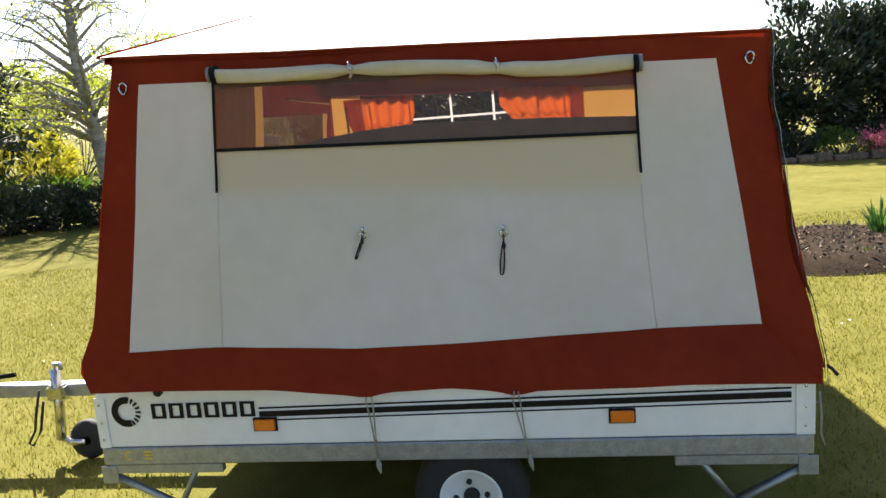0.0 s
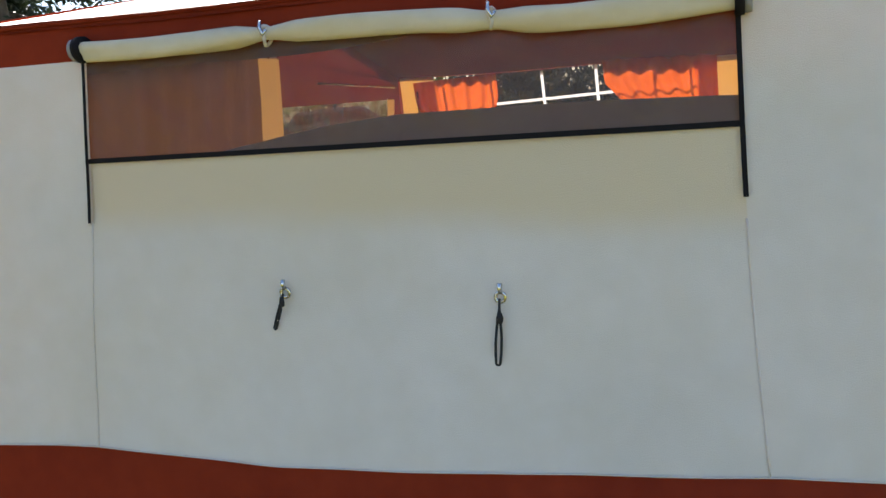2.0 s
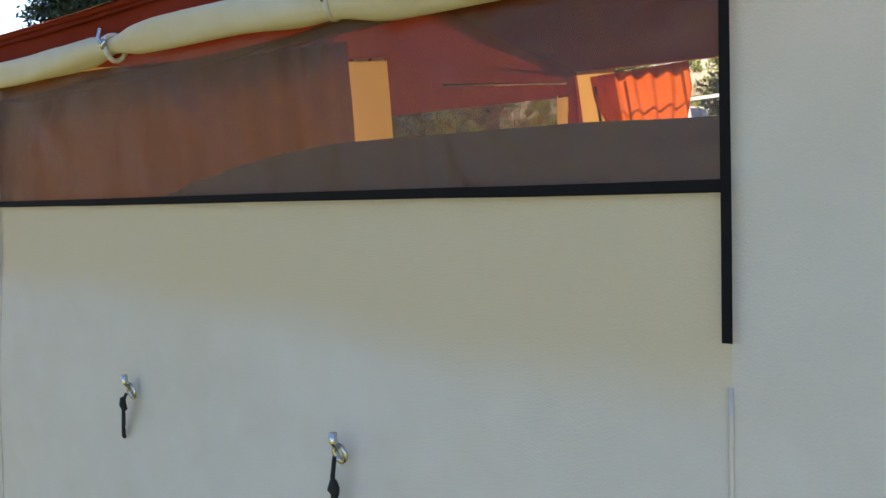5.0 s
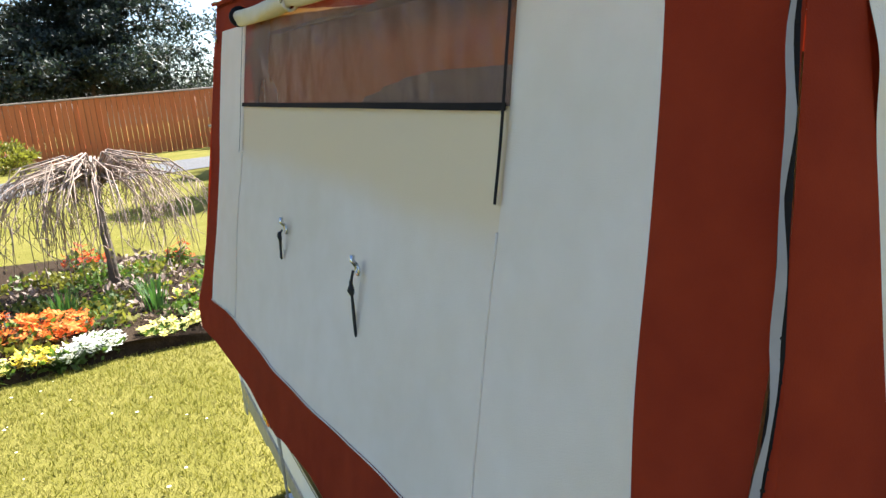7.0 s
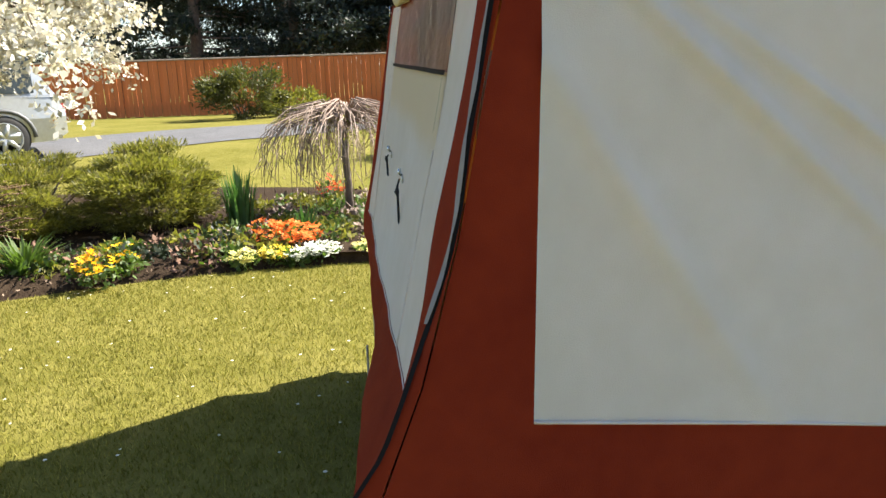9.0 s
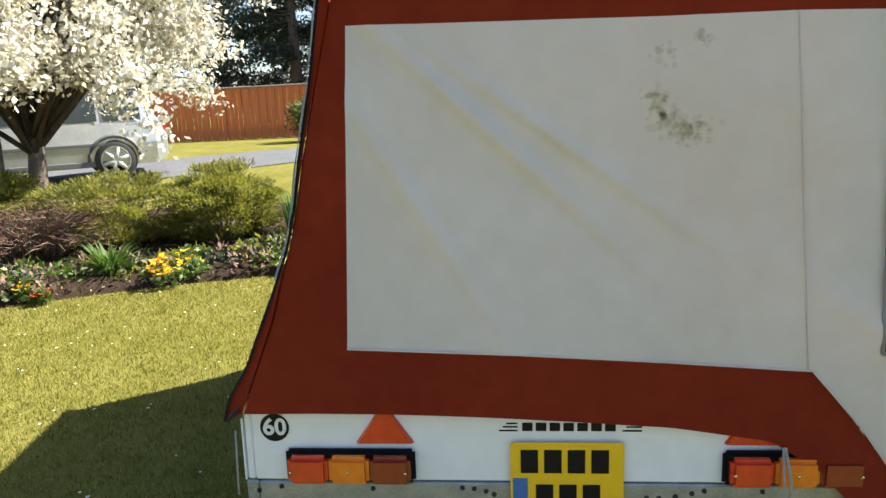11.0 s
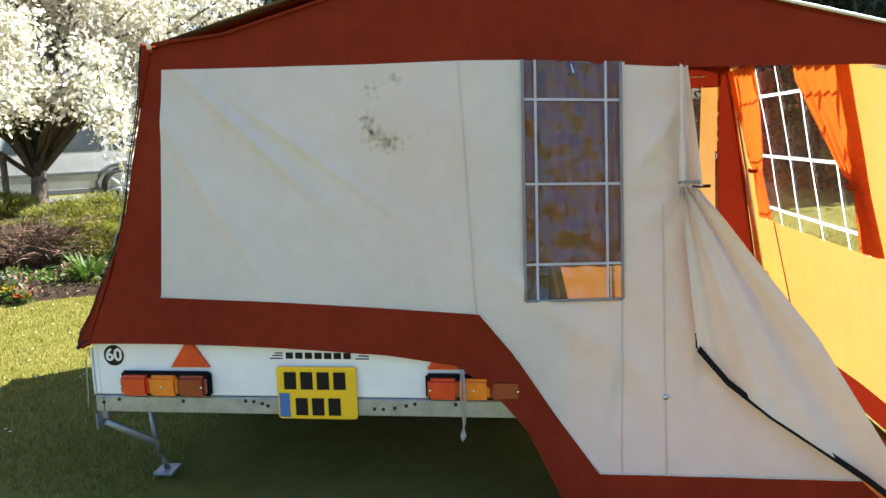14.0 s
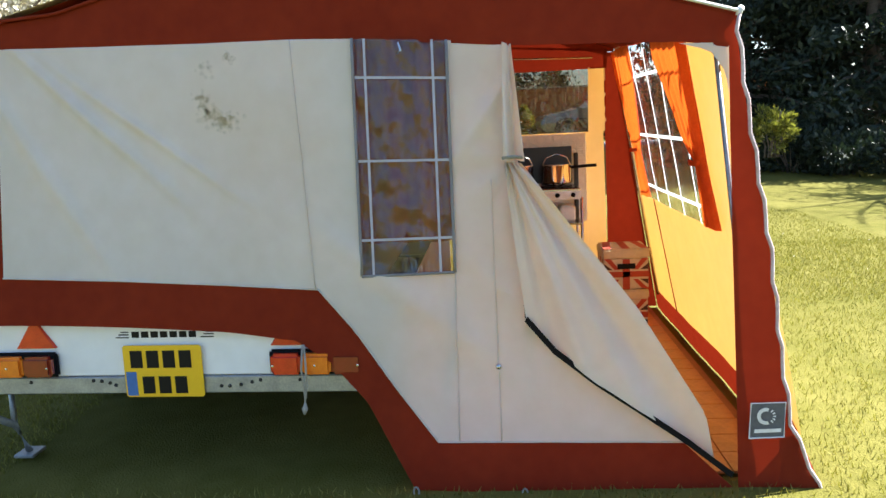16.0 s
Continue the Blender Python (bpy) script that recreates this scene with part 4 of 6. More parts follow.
def curtain(x0, x1, xt, zt, label):
    """A curtain gathered at xt, zt and hanging on below the tie."""
    cur = thing("curtain", (x0, 2.62, zt), label, "curtain", "curtains at the window")
    cm = Matrix.Translation((-x0, -2.62, -zt))
    for name, zb, zc, xa, xb, xc, xd in (("upper_drape", zt, 1.545, xt - 0.05, xt + 0.05, x0, x1), ("lower_drape", zt - 0.26, zt, xt - 0.08, xt + 0.09, xt - 0.05, xt + 0.05)):
        verts, faces = [], []
        for j in range(15):
            t = j / 14
            z = zb + (zc - zb) * t
            e = min(1.0, t * 1.25) ** 0.75 if zc > zt else t
            for i in range(29):
                u = i / 28
                x = (xa + (xb - xa) * u) * (1 - e) + (xc + (xd - xc) * u) * e
                p = pc(x, z, -0.035)
                p.y += 0.014 * math.sin(u * 34) + 0.005 * nz(u * 9, z * 6)
                verts.append(p)
        for j in range(14):
            for i in range(28):
                k = j * 29 + i
                faces.append((k, k + 1, k + 30, k + 29))
        put(name, mesh_of(verts, faces, ORANGE, True), cur, "", cm)
    put("tie_back", mesh_of(*tube([pc(xt - 0.055, zt, -0.06), pc(xt, zt - 0.005, -0.07), pc(xt + 0.055, zt, -0.06)], 0.010), ORANGE, True), cur, "", cm)


curtain(0.09, 0.56, 0.34, 1.00, "orange printed curtain tied back beside the window")
curtain(1.12, 1.66, 1.62, 1.0, "orange printed curtain tied back near the door")

# front wall
cloth("red_border", [pd(2.60, GZ + 0.01), pd(2.90, GZ + 0.01)], [pd(2.56, 1.56), pd(2.62, 1.56)], RED, "", 5, 20, slack(0))
cloth("yellow_panel", [pd(1.72, GZ + 0.01), pd(2.60, GZ + 0.01)], [pd(1.72, 1.10), pd(2.56, 1.10)], CREAM, "", 16, 16, slack(0))
cloth("yellow_panel", [pd(2.47, 1.10), pd(2.58, 1.10)], [pd(2.47, 1.48), pd(2.57, 1.48)], CREAM, "", 4, 8, slack(0))
cloth("window_film", [pd(1.50, 1.10), pd(2.47, 1.10)], [pd(1.50, 1.47), pd(2.47, 1.47)], VINYL_DK, "plastic window in the front wall, tinted to darken the view", 10, 8, slack(0))
cloth("red_border", [pd(1.50, 1.47), pd(2.58, 1.47)], [pd(1.50, 1.66), pd(2.58, 1.58)], RED, "", 12, 3, slack(0))
cloth("bed_end_wall", [pd(0.08, 0.58), pd(1.50, 0.58)], [pd(0.21, 1.67), pd(1.50, 1.67)], CREAM, "", 20, 14, slack(0), left=[pd(0.08, 0.58), pd(0.21, 1.67)])
cloth("inner_tent", [pd(0.05, 0.62, -0.03), pd(1.28, 0.62, -0.03)], [pd(0.22, 1.64, -0.03), pd(1.28, 1.72, -0.03)], BROWN, "brown inner tent round the bed", 90, 14,
      lambda p: Vector(p) + Vector((wob(p) + 0.010 * math.sin(p.y * 55 + 2 * nz(p.y * 2, p.z * 2)), 0, 0)))
cloth("inner_tent", [Vector((-0.06, 0.22, 1.60)), Vector((2.03, 0.36, 1.52))], [Vector((-0.06, 1.30, 1.78)), Vector((2.03, 1.30, 1.72))], BROWN, "", 30, 10, bowl_in)
cloth("yellow_panel", [pd(1.50, 0.58), pd(1.72, 0.58)], [pd(1.50, 1.10), pd(1.72, 1.10)], CREAM, "", 6, 8, slack(0))
cloth("gable", [pd(0.09, 1.67), pd(1.5, 1.66), pd(2.62, 1.56)], [pd(0.095, 1.69), pd(1.46, 1.955), pd(2.62, 1.585)], RED, "", 30, 5, slack(0))
# assumed red wrap, added to shade the border from the sun behind
cloth("red_corner", [A(A_BL), pd(0.14, 0.54, 0.012)], [A(A_TL), pd(0.26, 1.66, 0.012)], RED, "", 8, 20, None, left=left_edge, right=[pd(0.14, 0.54, 0.012), pd(0.20, 1.1, 0.012), pd(0.26, 1.66, 0.012)])
cloth("red_hem", [pd(0.13, 0.53, 0.010), pd(1.70, 0.53, 0.010)], [pd(0.15, 0.70, 0.010), pd(1.70, 0.70, 0.010)], RED, "", 24, 4, slack(0))
# inner curtain that screens the bed from the living room
cloth("bed_screen", [Vector((0.20, 0.40, 0.76)), Vector((2.04, 0.44, 0.76))], [Vector((0.20, 0.40, 1.31)), Vector((0.5, 0.40, 1.36)), Vector((0.75, 0.40, 1.39)), Vector((0.95, 0.40, 1.40)), Vector((1.4, 0.41, 1.385)), Vector((1.67, 0.42, 1.368)), Vector((2.04, 0.44, 1.35))], SCREEN, "grey pleated inner curtain beside the bed", 150, 10,
      lambda p: Vector(p) + Vector((0, 0.007 * math.copysign(abs(math.sin(p.x * 36 + 1.5 * nz(p.x * 3, 1))) ** 0.6, math.sin(p.x * 36 + 1.5 * nz(p.x * 3, 1))) + 0.004 * nz(p.x * 9, p.z * 4), 0)))
mattress = tagged(part("mattress", box(-0.06, 0.15, 0.64, 1.98, 1.60, 0.76, 0.03, 2), LINING, None, "", True), "grey foam mattress on the trailer bed", "mattress")

# roof: eaves, ridge, hipped at neither end; outer cloth and the red cloth that lines it
EA0, EA1 = Vector((-0.012, 0.080, 1.692)), Vector((2.078, 0.300, 1.603))
RG0, RG1 = Vector((0.0, 1.46, 1.962)), Vector((2.095, 1.452, 1.882))
EC0, EC1 = Vector((-0.03, 2.745, 1.592)), Vector((2.120, 2.775, 1.496))
bowl = lambda p: Vector(p) + Vector((0, 0, 0.008 * nz(p.x * 2, p.y * 2, 5)))
cloth("roof_slope", [EA0, EA1], [RG0, RG1], ROOF, "pale canvas roof over the red lining", 30, 14, bowl)
cloth("roof_slope", [EC0, EC1], [RG0, RG1], ROOF, "", 30, 14, bowl)
low = lambda p: bowl(p) - Vector((0, 0, 0.018))
cloth("roof_lining", [EA0, EA1], [RG0, RG1], RED, "red cloth lining under the roof", 30, 14, low)
cloth("roof_lining", [EC0, EC1], [RG0, RG1], RED, "", 30, 14, low)
cord("roof_piping", [EA1 + Vector((0.004, 0, 0)), pb(0.60, 1.626, 0.006), pb(0.98, 1.709, 0.006), pb(1.25, 1.804, 0.006), RG1 + Vector((0.004, 0, 0))], 0.006, RED)
# white instead of red: paints in the sunlit highlight along this slope
cord("roof_piping", [RG1 + Vector((0.004, 0, 0)), pb(1.80, 1.774, 0.006), pb(2.25, 1.624, 0.006), EC1 + Vector((0.004, 0, 0))], 0.006, PIPE)
cord("roof_piping", [EA0, RG0, EC0], 0.006, RED)
for q in (EC1, EA1):
    cord("corner_cap", [q + Vector((0.0, 0, -0.015)), q + Vector((0.004, 0.004, 0.004)), q + Vector((0.0, 0.01, 0.010))], 0.010, PIPE)
cord("corner_piping", [along(outer, i / 30) + Vector((0.008, 0.006 * math.sin(i * 2.1), 0)) for i in range(31)], 0.0062, PINKISHPIPE)
cloth("corner_flare", [pb(2.90, GZ + 0.006, 0.0), pb(3.03, GZ + 0.02, 0.02), Vector((1.95, 3.06, GZ + 0.01))], [pb(2.90, 0.16), pb(2.95, 0.18), pc(1.95, 0.16, 0.02)], RED, "", 16, 5, None)
# unseen sheet added to keep sun off the grass under the trailer
cloth("sun_blocking_sheet", [Vector((-0.14, 1.70, GZ)), Vector((2.16, 1.70, GZ))], [Vector((-0.12, 1.70, 0.66)), Vector((2.14, 1.70, 0.66))], LINING, "", 20, 4, None)
# frame poles and cross rod
cord("ceiling_rod", [Vector((0.02, 1.75, 1.56)), Vector((0.02, 2.60, 1.53))], 0.006, STEEL)
cord("corner_pole", [Vector((2.12, 2.87, GZ)), Vector((2.09, 2.71, 1.44))], 0.009, GALV)

# ---- ground ----
def gz(x, y):
    """Height of the lawn: flat by the tent, raised towards the drive to fit the camera's view."""
    t = max(0.0, min(1.0, (-3.0 - x) / 11.0))
    return GZ + 0.46 * t * t * (3 - 2 * t)


GRASS = mat("lawn", (0.106, 0.101, 0.016), 0.95, color2=(0.172, 0.153, 0.038), scale=1.3, bump=0.9, bscale=120, spec=0.08)
BLADE = mat("grass_blades", (0.086, 0.090, 0.012), 0.8, color2=(0.29, 0.255, 0.068), scale=2, island=0.8, trans=(0.22, 0.21, 0.025), tmix=0.35, spec=0.2)
SOIL = mat("bark_and_soil", (0.018, 0.012, 0.008), 0.95, color2=(0.046, 0.032, 0.021), scale=14, bump=1.0, bscale=60, spec=0.05)
CHIP = mat("bark_chips", (0.07, 0.048, 0.034), 0.9, color2=(0.23, 0.17, 0.125), scale=20, island=0.6, spec=0.1)
TARMAC = mat("grey_drive", (0.10, 0.10, 0.106), 0.9, color2=(0.07, 0.07, 0.074), scale=3, bump=0.6, bscale=200)
# fence colour is brightened to stand in for sun that misses the boards
FENCEM = mat("stained_fence_boards", (0.58, 0.175, 0.050), 0.85, color2=(0.46, 0.125, 0.036), scale=3, bump=0.4, bscale=30, stretch=(1, 1, 0.1))
WOODCAP = mat("weathered_rail", (0.40, 0.34, 0.28), 0.9, color2=(0.28, 0.22, 0.17), scale=6)
BARK = mat("bark", (0.16, 0.125, 0.095), 0.95, color2=(0.07, 0.055, 0.045), scale=12, bump=1.0, bscale=40)
BIRCH = mat("birch_bark", (0.42, 0.40, 0.36), 0.9, color2=(0.10, 0.085, 0.07), scale=5, bump=0.6, bscale=30, stretch=(1, 1, 2.5))
TWIG = mat("pale_twigs", (0.30, 0.235, 0.19), 0.9, color2=(0.19, 0.13, 0.10), scale=9)
REDTWIG = mat("brown_twigs", (0.20, 0.115, 0.075), 0.9, color2=(0.11, 0.06, 0.04), scale=9)
LEAFM = lambda name, a, b, t=0.3: mat(name, a, 0.55, color2=b, scale=3, island=0.7, trans=(a[0] * 1.6, a[1] * 1.8, a[2]), tmix=t, spec=0.35)
JUNIPER = LEAFM("juniper_sprays", (0.20, 0.185, 0.035), (0.026, 0.034, 0.010))
DARKLEAF = LEAFM("dark_conifer", (0.018, 0.028, 0.016), (0.034, 0.045, 0.024), 0.1)
CEDAR = LEAFM("blue_cedar", (0.028, 0.042, 0.034), (0.014, 0.022, 0.019), 0.1)
SPRINGLEAF = LEAFM("spring_leaves", (0.22, 0.22, 0.045), (0.14, 0.15, 0.03), 0.5)
BLOSSOM = mat("white_blossom", (0.74, 0.71, 0.64), 0.6, color2=(0.40, 0.36, 0.22), scale=4, island=0.9, trans=(0.65, 0.62, 0.50), tmix=0.3, spec=0.2)
GREENLEAF = LEAFM("green_leaves", (0.075, 0.12, 0.022), (0.045, 0.075, 0.018))
IRISLEAF = LEAFM("iris_blades", (0.060, 0.125, 0.035), (0.04, 0.085, 0.025))
GOLDLEAF = LEAFM("golden_hedge", (0.30, 0.25, 0.025), (0.12, 0.13, 0.02), 0.4)
PETAL = lambda name, a, b: mat(name, a, 0.6, color2=b, scale=6, island=0.6, trans=a, tmix=0.35, spec=0.2)
P_WHITE, P_YELLOW = PETAL("white_petals", (0.82, 0.82, 0.76), (0.74, 0.74, 0.62)), PETAL("yellow_petals", (0.80, 0.62, 0.05), (0.78, 0.70, 0.22))
P_CREAM, P_ORANGE = PETAL("primrose_petals", (0.80, 0.76, 0.34), (0.76, 0.68, 0.16)), PETAL("orange_petals", (0.78, 0.16, 0.025), (0.80, 0.28, 0.06))
P_GOLD, P_RED, P_PINK = PETAL("gold_petals", (0.80, 0.42, 0.01), (0.8, 0.52, 0.03)), PETAL("red_petals", (0.48, 0.04, 0.01), (0.6, 0.1, 0.02)), PETAL("pink_petals", (0.62, 0.16, 0.22), (0.7, 0.3, 0.34))

xs = [-3000, -400, -120, -70, -50, -40, -32] + [-28 + i * 1.0 for i in range(29)] + [0.7 + i * 0.8 for i in range(16)] + [16, 20, 28, 40, 70, 120, 400, 3000]
ys = [-3000, -400, -120, -60, -40, -30] + [-24 + i for i in range(50)] + [30, 40, 60, 120, 400, 3000]
gv = [(x, y, gz(x, y)) for y in ys for x in xs]
gf = [(j * len(xs) + i, j * len(xs) + i + 1, (j + 1) * len(xs) + i + 1, (j + 1) * len(xs) + i) for j in range(len(ys) - 1) for i in range(len(xs) - 1)]
tagged(put("ground", mesh_of(gv, gf, GRASS, True)), "mown sunlit lawn", "lawn", kind="structure")
rng = np.random.default_rng(7)


def fast_mesh(co, per, material):
    """A mesh of loose polygons of per corners each."""
    n = len(co)
    me = bpy.data.meshes.new("mesh")
    me.vertices.add(n), me.loops.add(n), me.polygons.add(n // per)
    me.vertices.foreach_set("co", np.asarray(co, np.float32).ravel())
    me.loops.foreach_set("vertex_index", np.arange(n, dtype=np.int32))
    me.polygons.foreach_set("loop_start", np.arange(0, n, per, dtype=np.int32))
    me.materials.append(material)
    me.update(calc_edges=True)
    return me


def leaves(pos, size, aspect=0.55, up=0.0, along_dir=None, vary=0.4):
    """Small four-cornered leaves at pos, turned at random; up lifts their tips."""
    pos = np.asarray(pos, float)
    n = len(pos)
    d = rng.normal(size=(n, 3))
    if along_dir is not None:
        d = d * 0.55 + np.asarray(along_dir, float)
    d[:, 2] += up
    d /= np.linalg.norm(d, axis=1, keepdims=True) + 1e-9
    s = np.cross(d, rng.normal(size=(n, 3)))
    s /= np.linalg.norm(s, axis=1, keepdims=True) + 1e-9
    ln = size * (1 + vary * rng.uniform(-1, 1, (n, 1)))
    tip, side = d * ln, s * ln * aspect / 2
    co = np.stack([pos, pos + tip * 0.5 + side, pos + tip, pos + tip * 0.5 - side], 1)
    return co.reshape(-1, 3)


def blob(c, r, n, shell=0.35):
    """n points in an egg of half axes r about c, most of them near its skin."""
    d = rng.normal(size=(n, 3))
    d /= np.linalg.norm(d, axis=1, keepdims=True)
    k = 1 - shell * np.abs(rng.normal(size=(n, 1)))
    return np.asarray(c) + d * np.asarray(r) * np.clip(k, 0.05, 1.1)


def clumps(c, r, count, n, cr, shell=0.3):
    """Leaf places gathered in count clumps over an egg."""
    cs = blob(c, r, count, shell)
    return np.concatenate([blob(q, np.array(cr) * rng.uniform(0.6, 1.3), n, 0.5) for q in cs])


# grass blades where the lawn is seen near, and daisies in it
def in_bed(x, y):
    return x < bed_x(y) and y < 0.55


def bed_x(y):
    """Front edge of the flower bed."""
    y += 0.2
    return -2.25 + 0.10 * y * (y > 0) - 0.02 * y + 0.105 * y * y * (y < 0) if y > -3.0 else -1.245 + 0.12 * (y + 3.0)


def blades(x0, x1, y0, y1, n, h):
    x, y = rng.uniform(x0, x1, n), rng.uniform(y0, y1, n)
    keep = np.array([not in_bed(a, b) for a, b in zip(x, y)])
    x, y = x[keep], y[keep]
    z = np.array([gz(a, b) for a, b in zip(x, y)])
    p = np.stack([x, y, z - 0.003], 1)
    w = rng.uniform(0, 2 * np.pi, len(x))
    side = np.stack([np.cos(w), np.sin(w), 0 * w], 1) * 0.0032
    tip = np.stack([rng.normal(0, 0.010, len(x)), rng.normal(0, 0.010, len(x)), h * rng.uniform(0.5, 1.2, len(x))], 1)
    return np.stack([p - side, p + side, p + tip], 1).reshape(-1, 3)


gr = np.concatenate([blades(-2.6, 2.3, -3.6, 0.1, 90000, 0.026), blades(-4.5, -0.2, 0.1, 5.5, 50000, 0.03), blades(2.2, 5.5, 0.0, 6.5, 50000, 0.028), blades(-2.4, 2.2, 3.05, 6.5, 30000, 0.028), blades(-3, 2, -7, -3.6, 30000, 0.03)])
tagged(put("grass", fast_mesh(gr, 3, BLADE)), "short mown grass blades", "grass", kind="stuff")
dz = []
for k in range(260):
    x, y = (rng.uniform(-2.0, 2.2), rng.uniform(-3.5, 0)) if k < 150 else (rng.uniform(-9, 5), rng.uniform(0.5, 8))
    if in_bed(x, y) or (-0.2 < x < 2.2 and y > -0.1):
        continue
    c, r = np.array([x, y, gz(x, y) + 0.028]), rng.uniform(0.005, 0.0095)
    dz.append(np.array([c + np.array([r * math.cos(w), r * math.sin(w), 0.002 * (k % 2)]) for w in [i * math.pi / 3 for i in range(6)]]))
tagged(put("daisies", fast_mesh(np.concatenate(dz), 6, P_WHITE)), "scattered white daisies in the lawn", "daisies", kind="stuff")


# flower bed: soil heap with chips on it
def bed_sheet(name, edge, label, seed):
    """A low mound inside a closed edge."""
    cx, cy = sum(p[0] for p in edge) / len(edge), sum(p[1] for p in edge) / len(edge)
    verts, faces, n, rings = [(cx, cy, gz(cx, cy) + 0.10)], [], len(edge), 9
    for r in range(1, rings + 1):
        t = r / rings
        for x, y in edge:
            a, b = cx + (x - cx) * t, cy + (y - cy) * t
            verts.append((a, b, gz(a, b) + 0.09 * min(1, (1 - t) * 4) + 0.02 * nz(a * 4, b * 4, seed) * (t < 1) + (-0.012 if r == rings else 0.012)))
    for i in range(n):
        faces.append((0, 1 + i, 1 + (i + 1) % n))
        for r in range(rings - 1):
            a, b = 1 + r * n, 1 + (r + 1) * n
            faces.append((a + i, b + i, b + (i + 1) % n, a + (i + 1) % n))
    return tagged(put(name, mesh_of(verts, faces, SOIL, True)), label, "flower bed", kind="structure")


edge = [(bed_x(y), y) for y in [0.5 - 0.22 * i for i in range(30)]] + [(-3.2, -7.2), (-5.2, -7.6), (-6.2, -5), (-6.4, -2.5), (-6.0, -0.6), (-5.0, 0.6), (-3.6, 0.9)]
bed_sheet("flower_bed_front", edge, "curved bed of bark and soil cut into the lawn", 3)
edge2 = [(3.9 + 1.15 * math.cos(w) + 0.25 * math.cos(2 * w), 4.5 + 0.95 * math.sin(w)) for w in [i * math.pi / 14 for i in range(28)]]
bed_sheet("flower_bed_rear", edge2, "dark soil bed in the lawn behind the tent", 9)
ch = []
for k in range(6500):
    y = rng.uniform(-4.2, 0.5)
    x = bed_x(y) - abs(rng.normal(0, 1.0)) - 0.04
    ch.append((x, y, gz(x, y) + 0.045 + 0.05 * min(1, (bed_x(y) - x) * 2.5)))
for k in range(1500):
    w, q = rng.uniform(0, 2 * np.pi), rng.uniform(0, 1) ** 0.5
    ch.append((3.9 + 1.1 * q * math.cos(w), 4.5 + 0.9 * q * math.sin(w), GZ + 0.02 + 0.095 * min(1, (1 - q) * 4)))
tagged(put("bark_chips", fast_mesh(leaves(np.array(ch), 0.038, 0.5), 4, CHIP)), "loose bark chips strewn over the beds", "bark", kind="stuff")

# drive and fence
rd = [(-18, 15), (-15.8, 7), (-14.2, 2.6), (-13.3, -1.0), (-12.0, -4.0), (-10.0, -6.9), (-8.0, -9.6), (-5.4, -12.2), (-1, -15.6)]
rp = [along([(x, y, 0) for x, y in rd], i / 60) for i in range(61)]
rv, rf = [], []
for i, p in enumerate(rp):
    d = (rp[min(i + 1, 60)] - rp[max(i - 1, 0)]).normalized()
    s = Vector((-d.y, d.x, 0)) * 1.55
    for q in (p - s * 1.0, p - s * 0.5, p, p + s * 0.5, p + s):
        rv.append((q.x, q.y, gz(q.x, q.y) + 0.014))
rf = [(i * 5 + k, i * 5 + k + 1, i * 5 + k + 6, i * 5 + k + 5) for i in range(60) for k in range(4)]
tagged(put("road", mesh_of(rv, rf, TARMAC, True)), "narrow grey tarmac drive across the lawn", "drive", kind="structure")
fence = thing("fence", (-21.3, 0, gz(-21, 0)), "tall red-brown close-boarded garden fence with a pale top rail", "fence")
board = mesh_of(*(lambda b: ([v.co[:] for v in b.verts], [tuple(v.index for v in f.verts) for f in b.faces]))(box(-0.012, -0.068, 0.0, 0.012, 0.068, 1.72, 0.004)), FENCEM)
for k in range(290):
    y = -24 + k * 0.145
    put("board", board, fence, "", pose(0.010 * math.sin(k * 1.7) + (0.02 if k % 2 else 0), y, 0.012 * math.sin(k * 2.3), 0, 0, 2 * math.sin(k)))
part("top_rail", box(-0.05, -24.1, 1.72, 0.06, 18.1, 1.77, 0.01), WOODCAP, fence)
part("lower_rail", box(-0.07, -24.1, 0.35, -0.03, 18.1, 0.43, 0.01), FENCEM, fence)


# ---- plants ----
def tree(name, at, label, category, limbs, crown, bark, leaf, leaf_part="crown", stem=None):
    t = thing(name, at, label, category)
    put("trunk", mesh_of(*tube(*limbs[0], 9), stem or bark, True), t)
    v, f = [], []
    for pts, rad in limbs[1:]:
        a, b = tube(pts, rad, 6)
        f += [tuple(i + len(v) for i in q) for q in b]
        v += a
    tagged(put("branchwork", mesh_of(v, f, bark, True), t), kind="stuff")
    if crown is not None:
        tagged(put(leaf_part, fast_mesh(crown, 4, leaf), t), kind="stuff")
    return t


def taper(pts, r0, r1):
    return pts, [r0 + (r1 - r0) * i / (len(pts) - 1) for i in range(len(pts))]


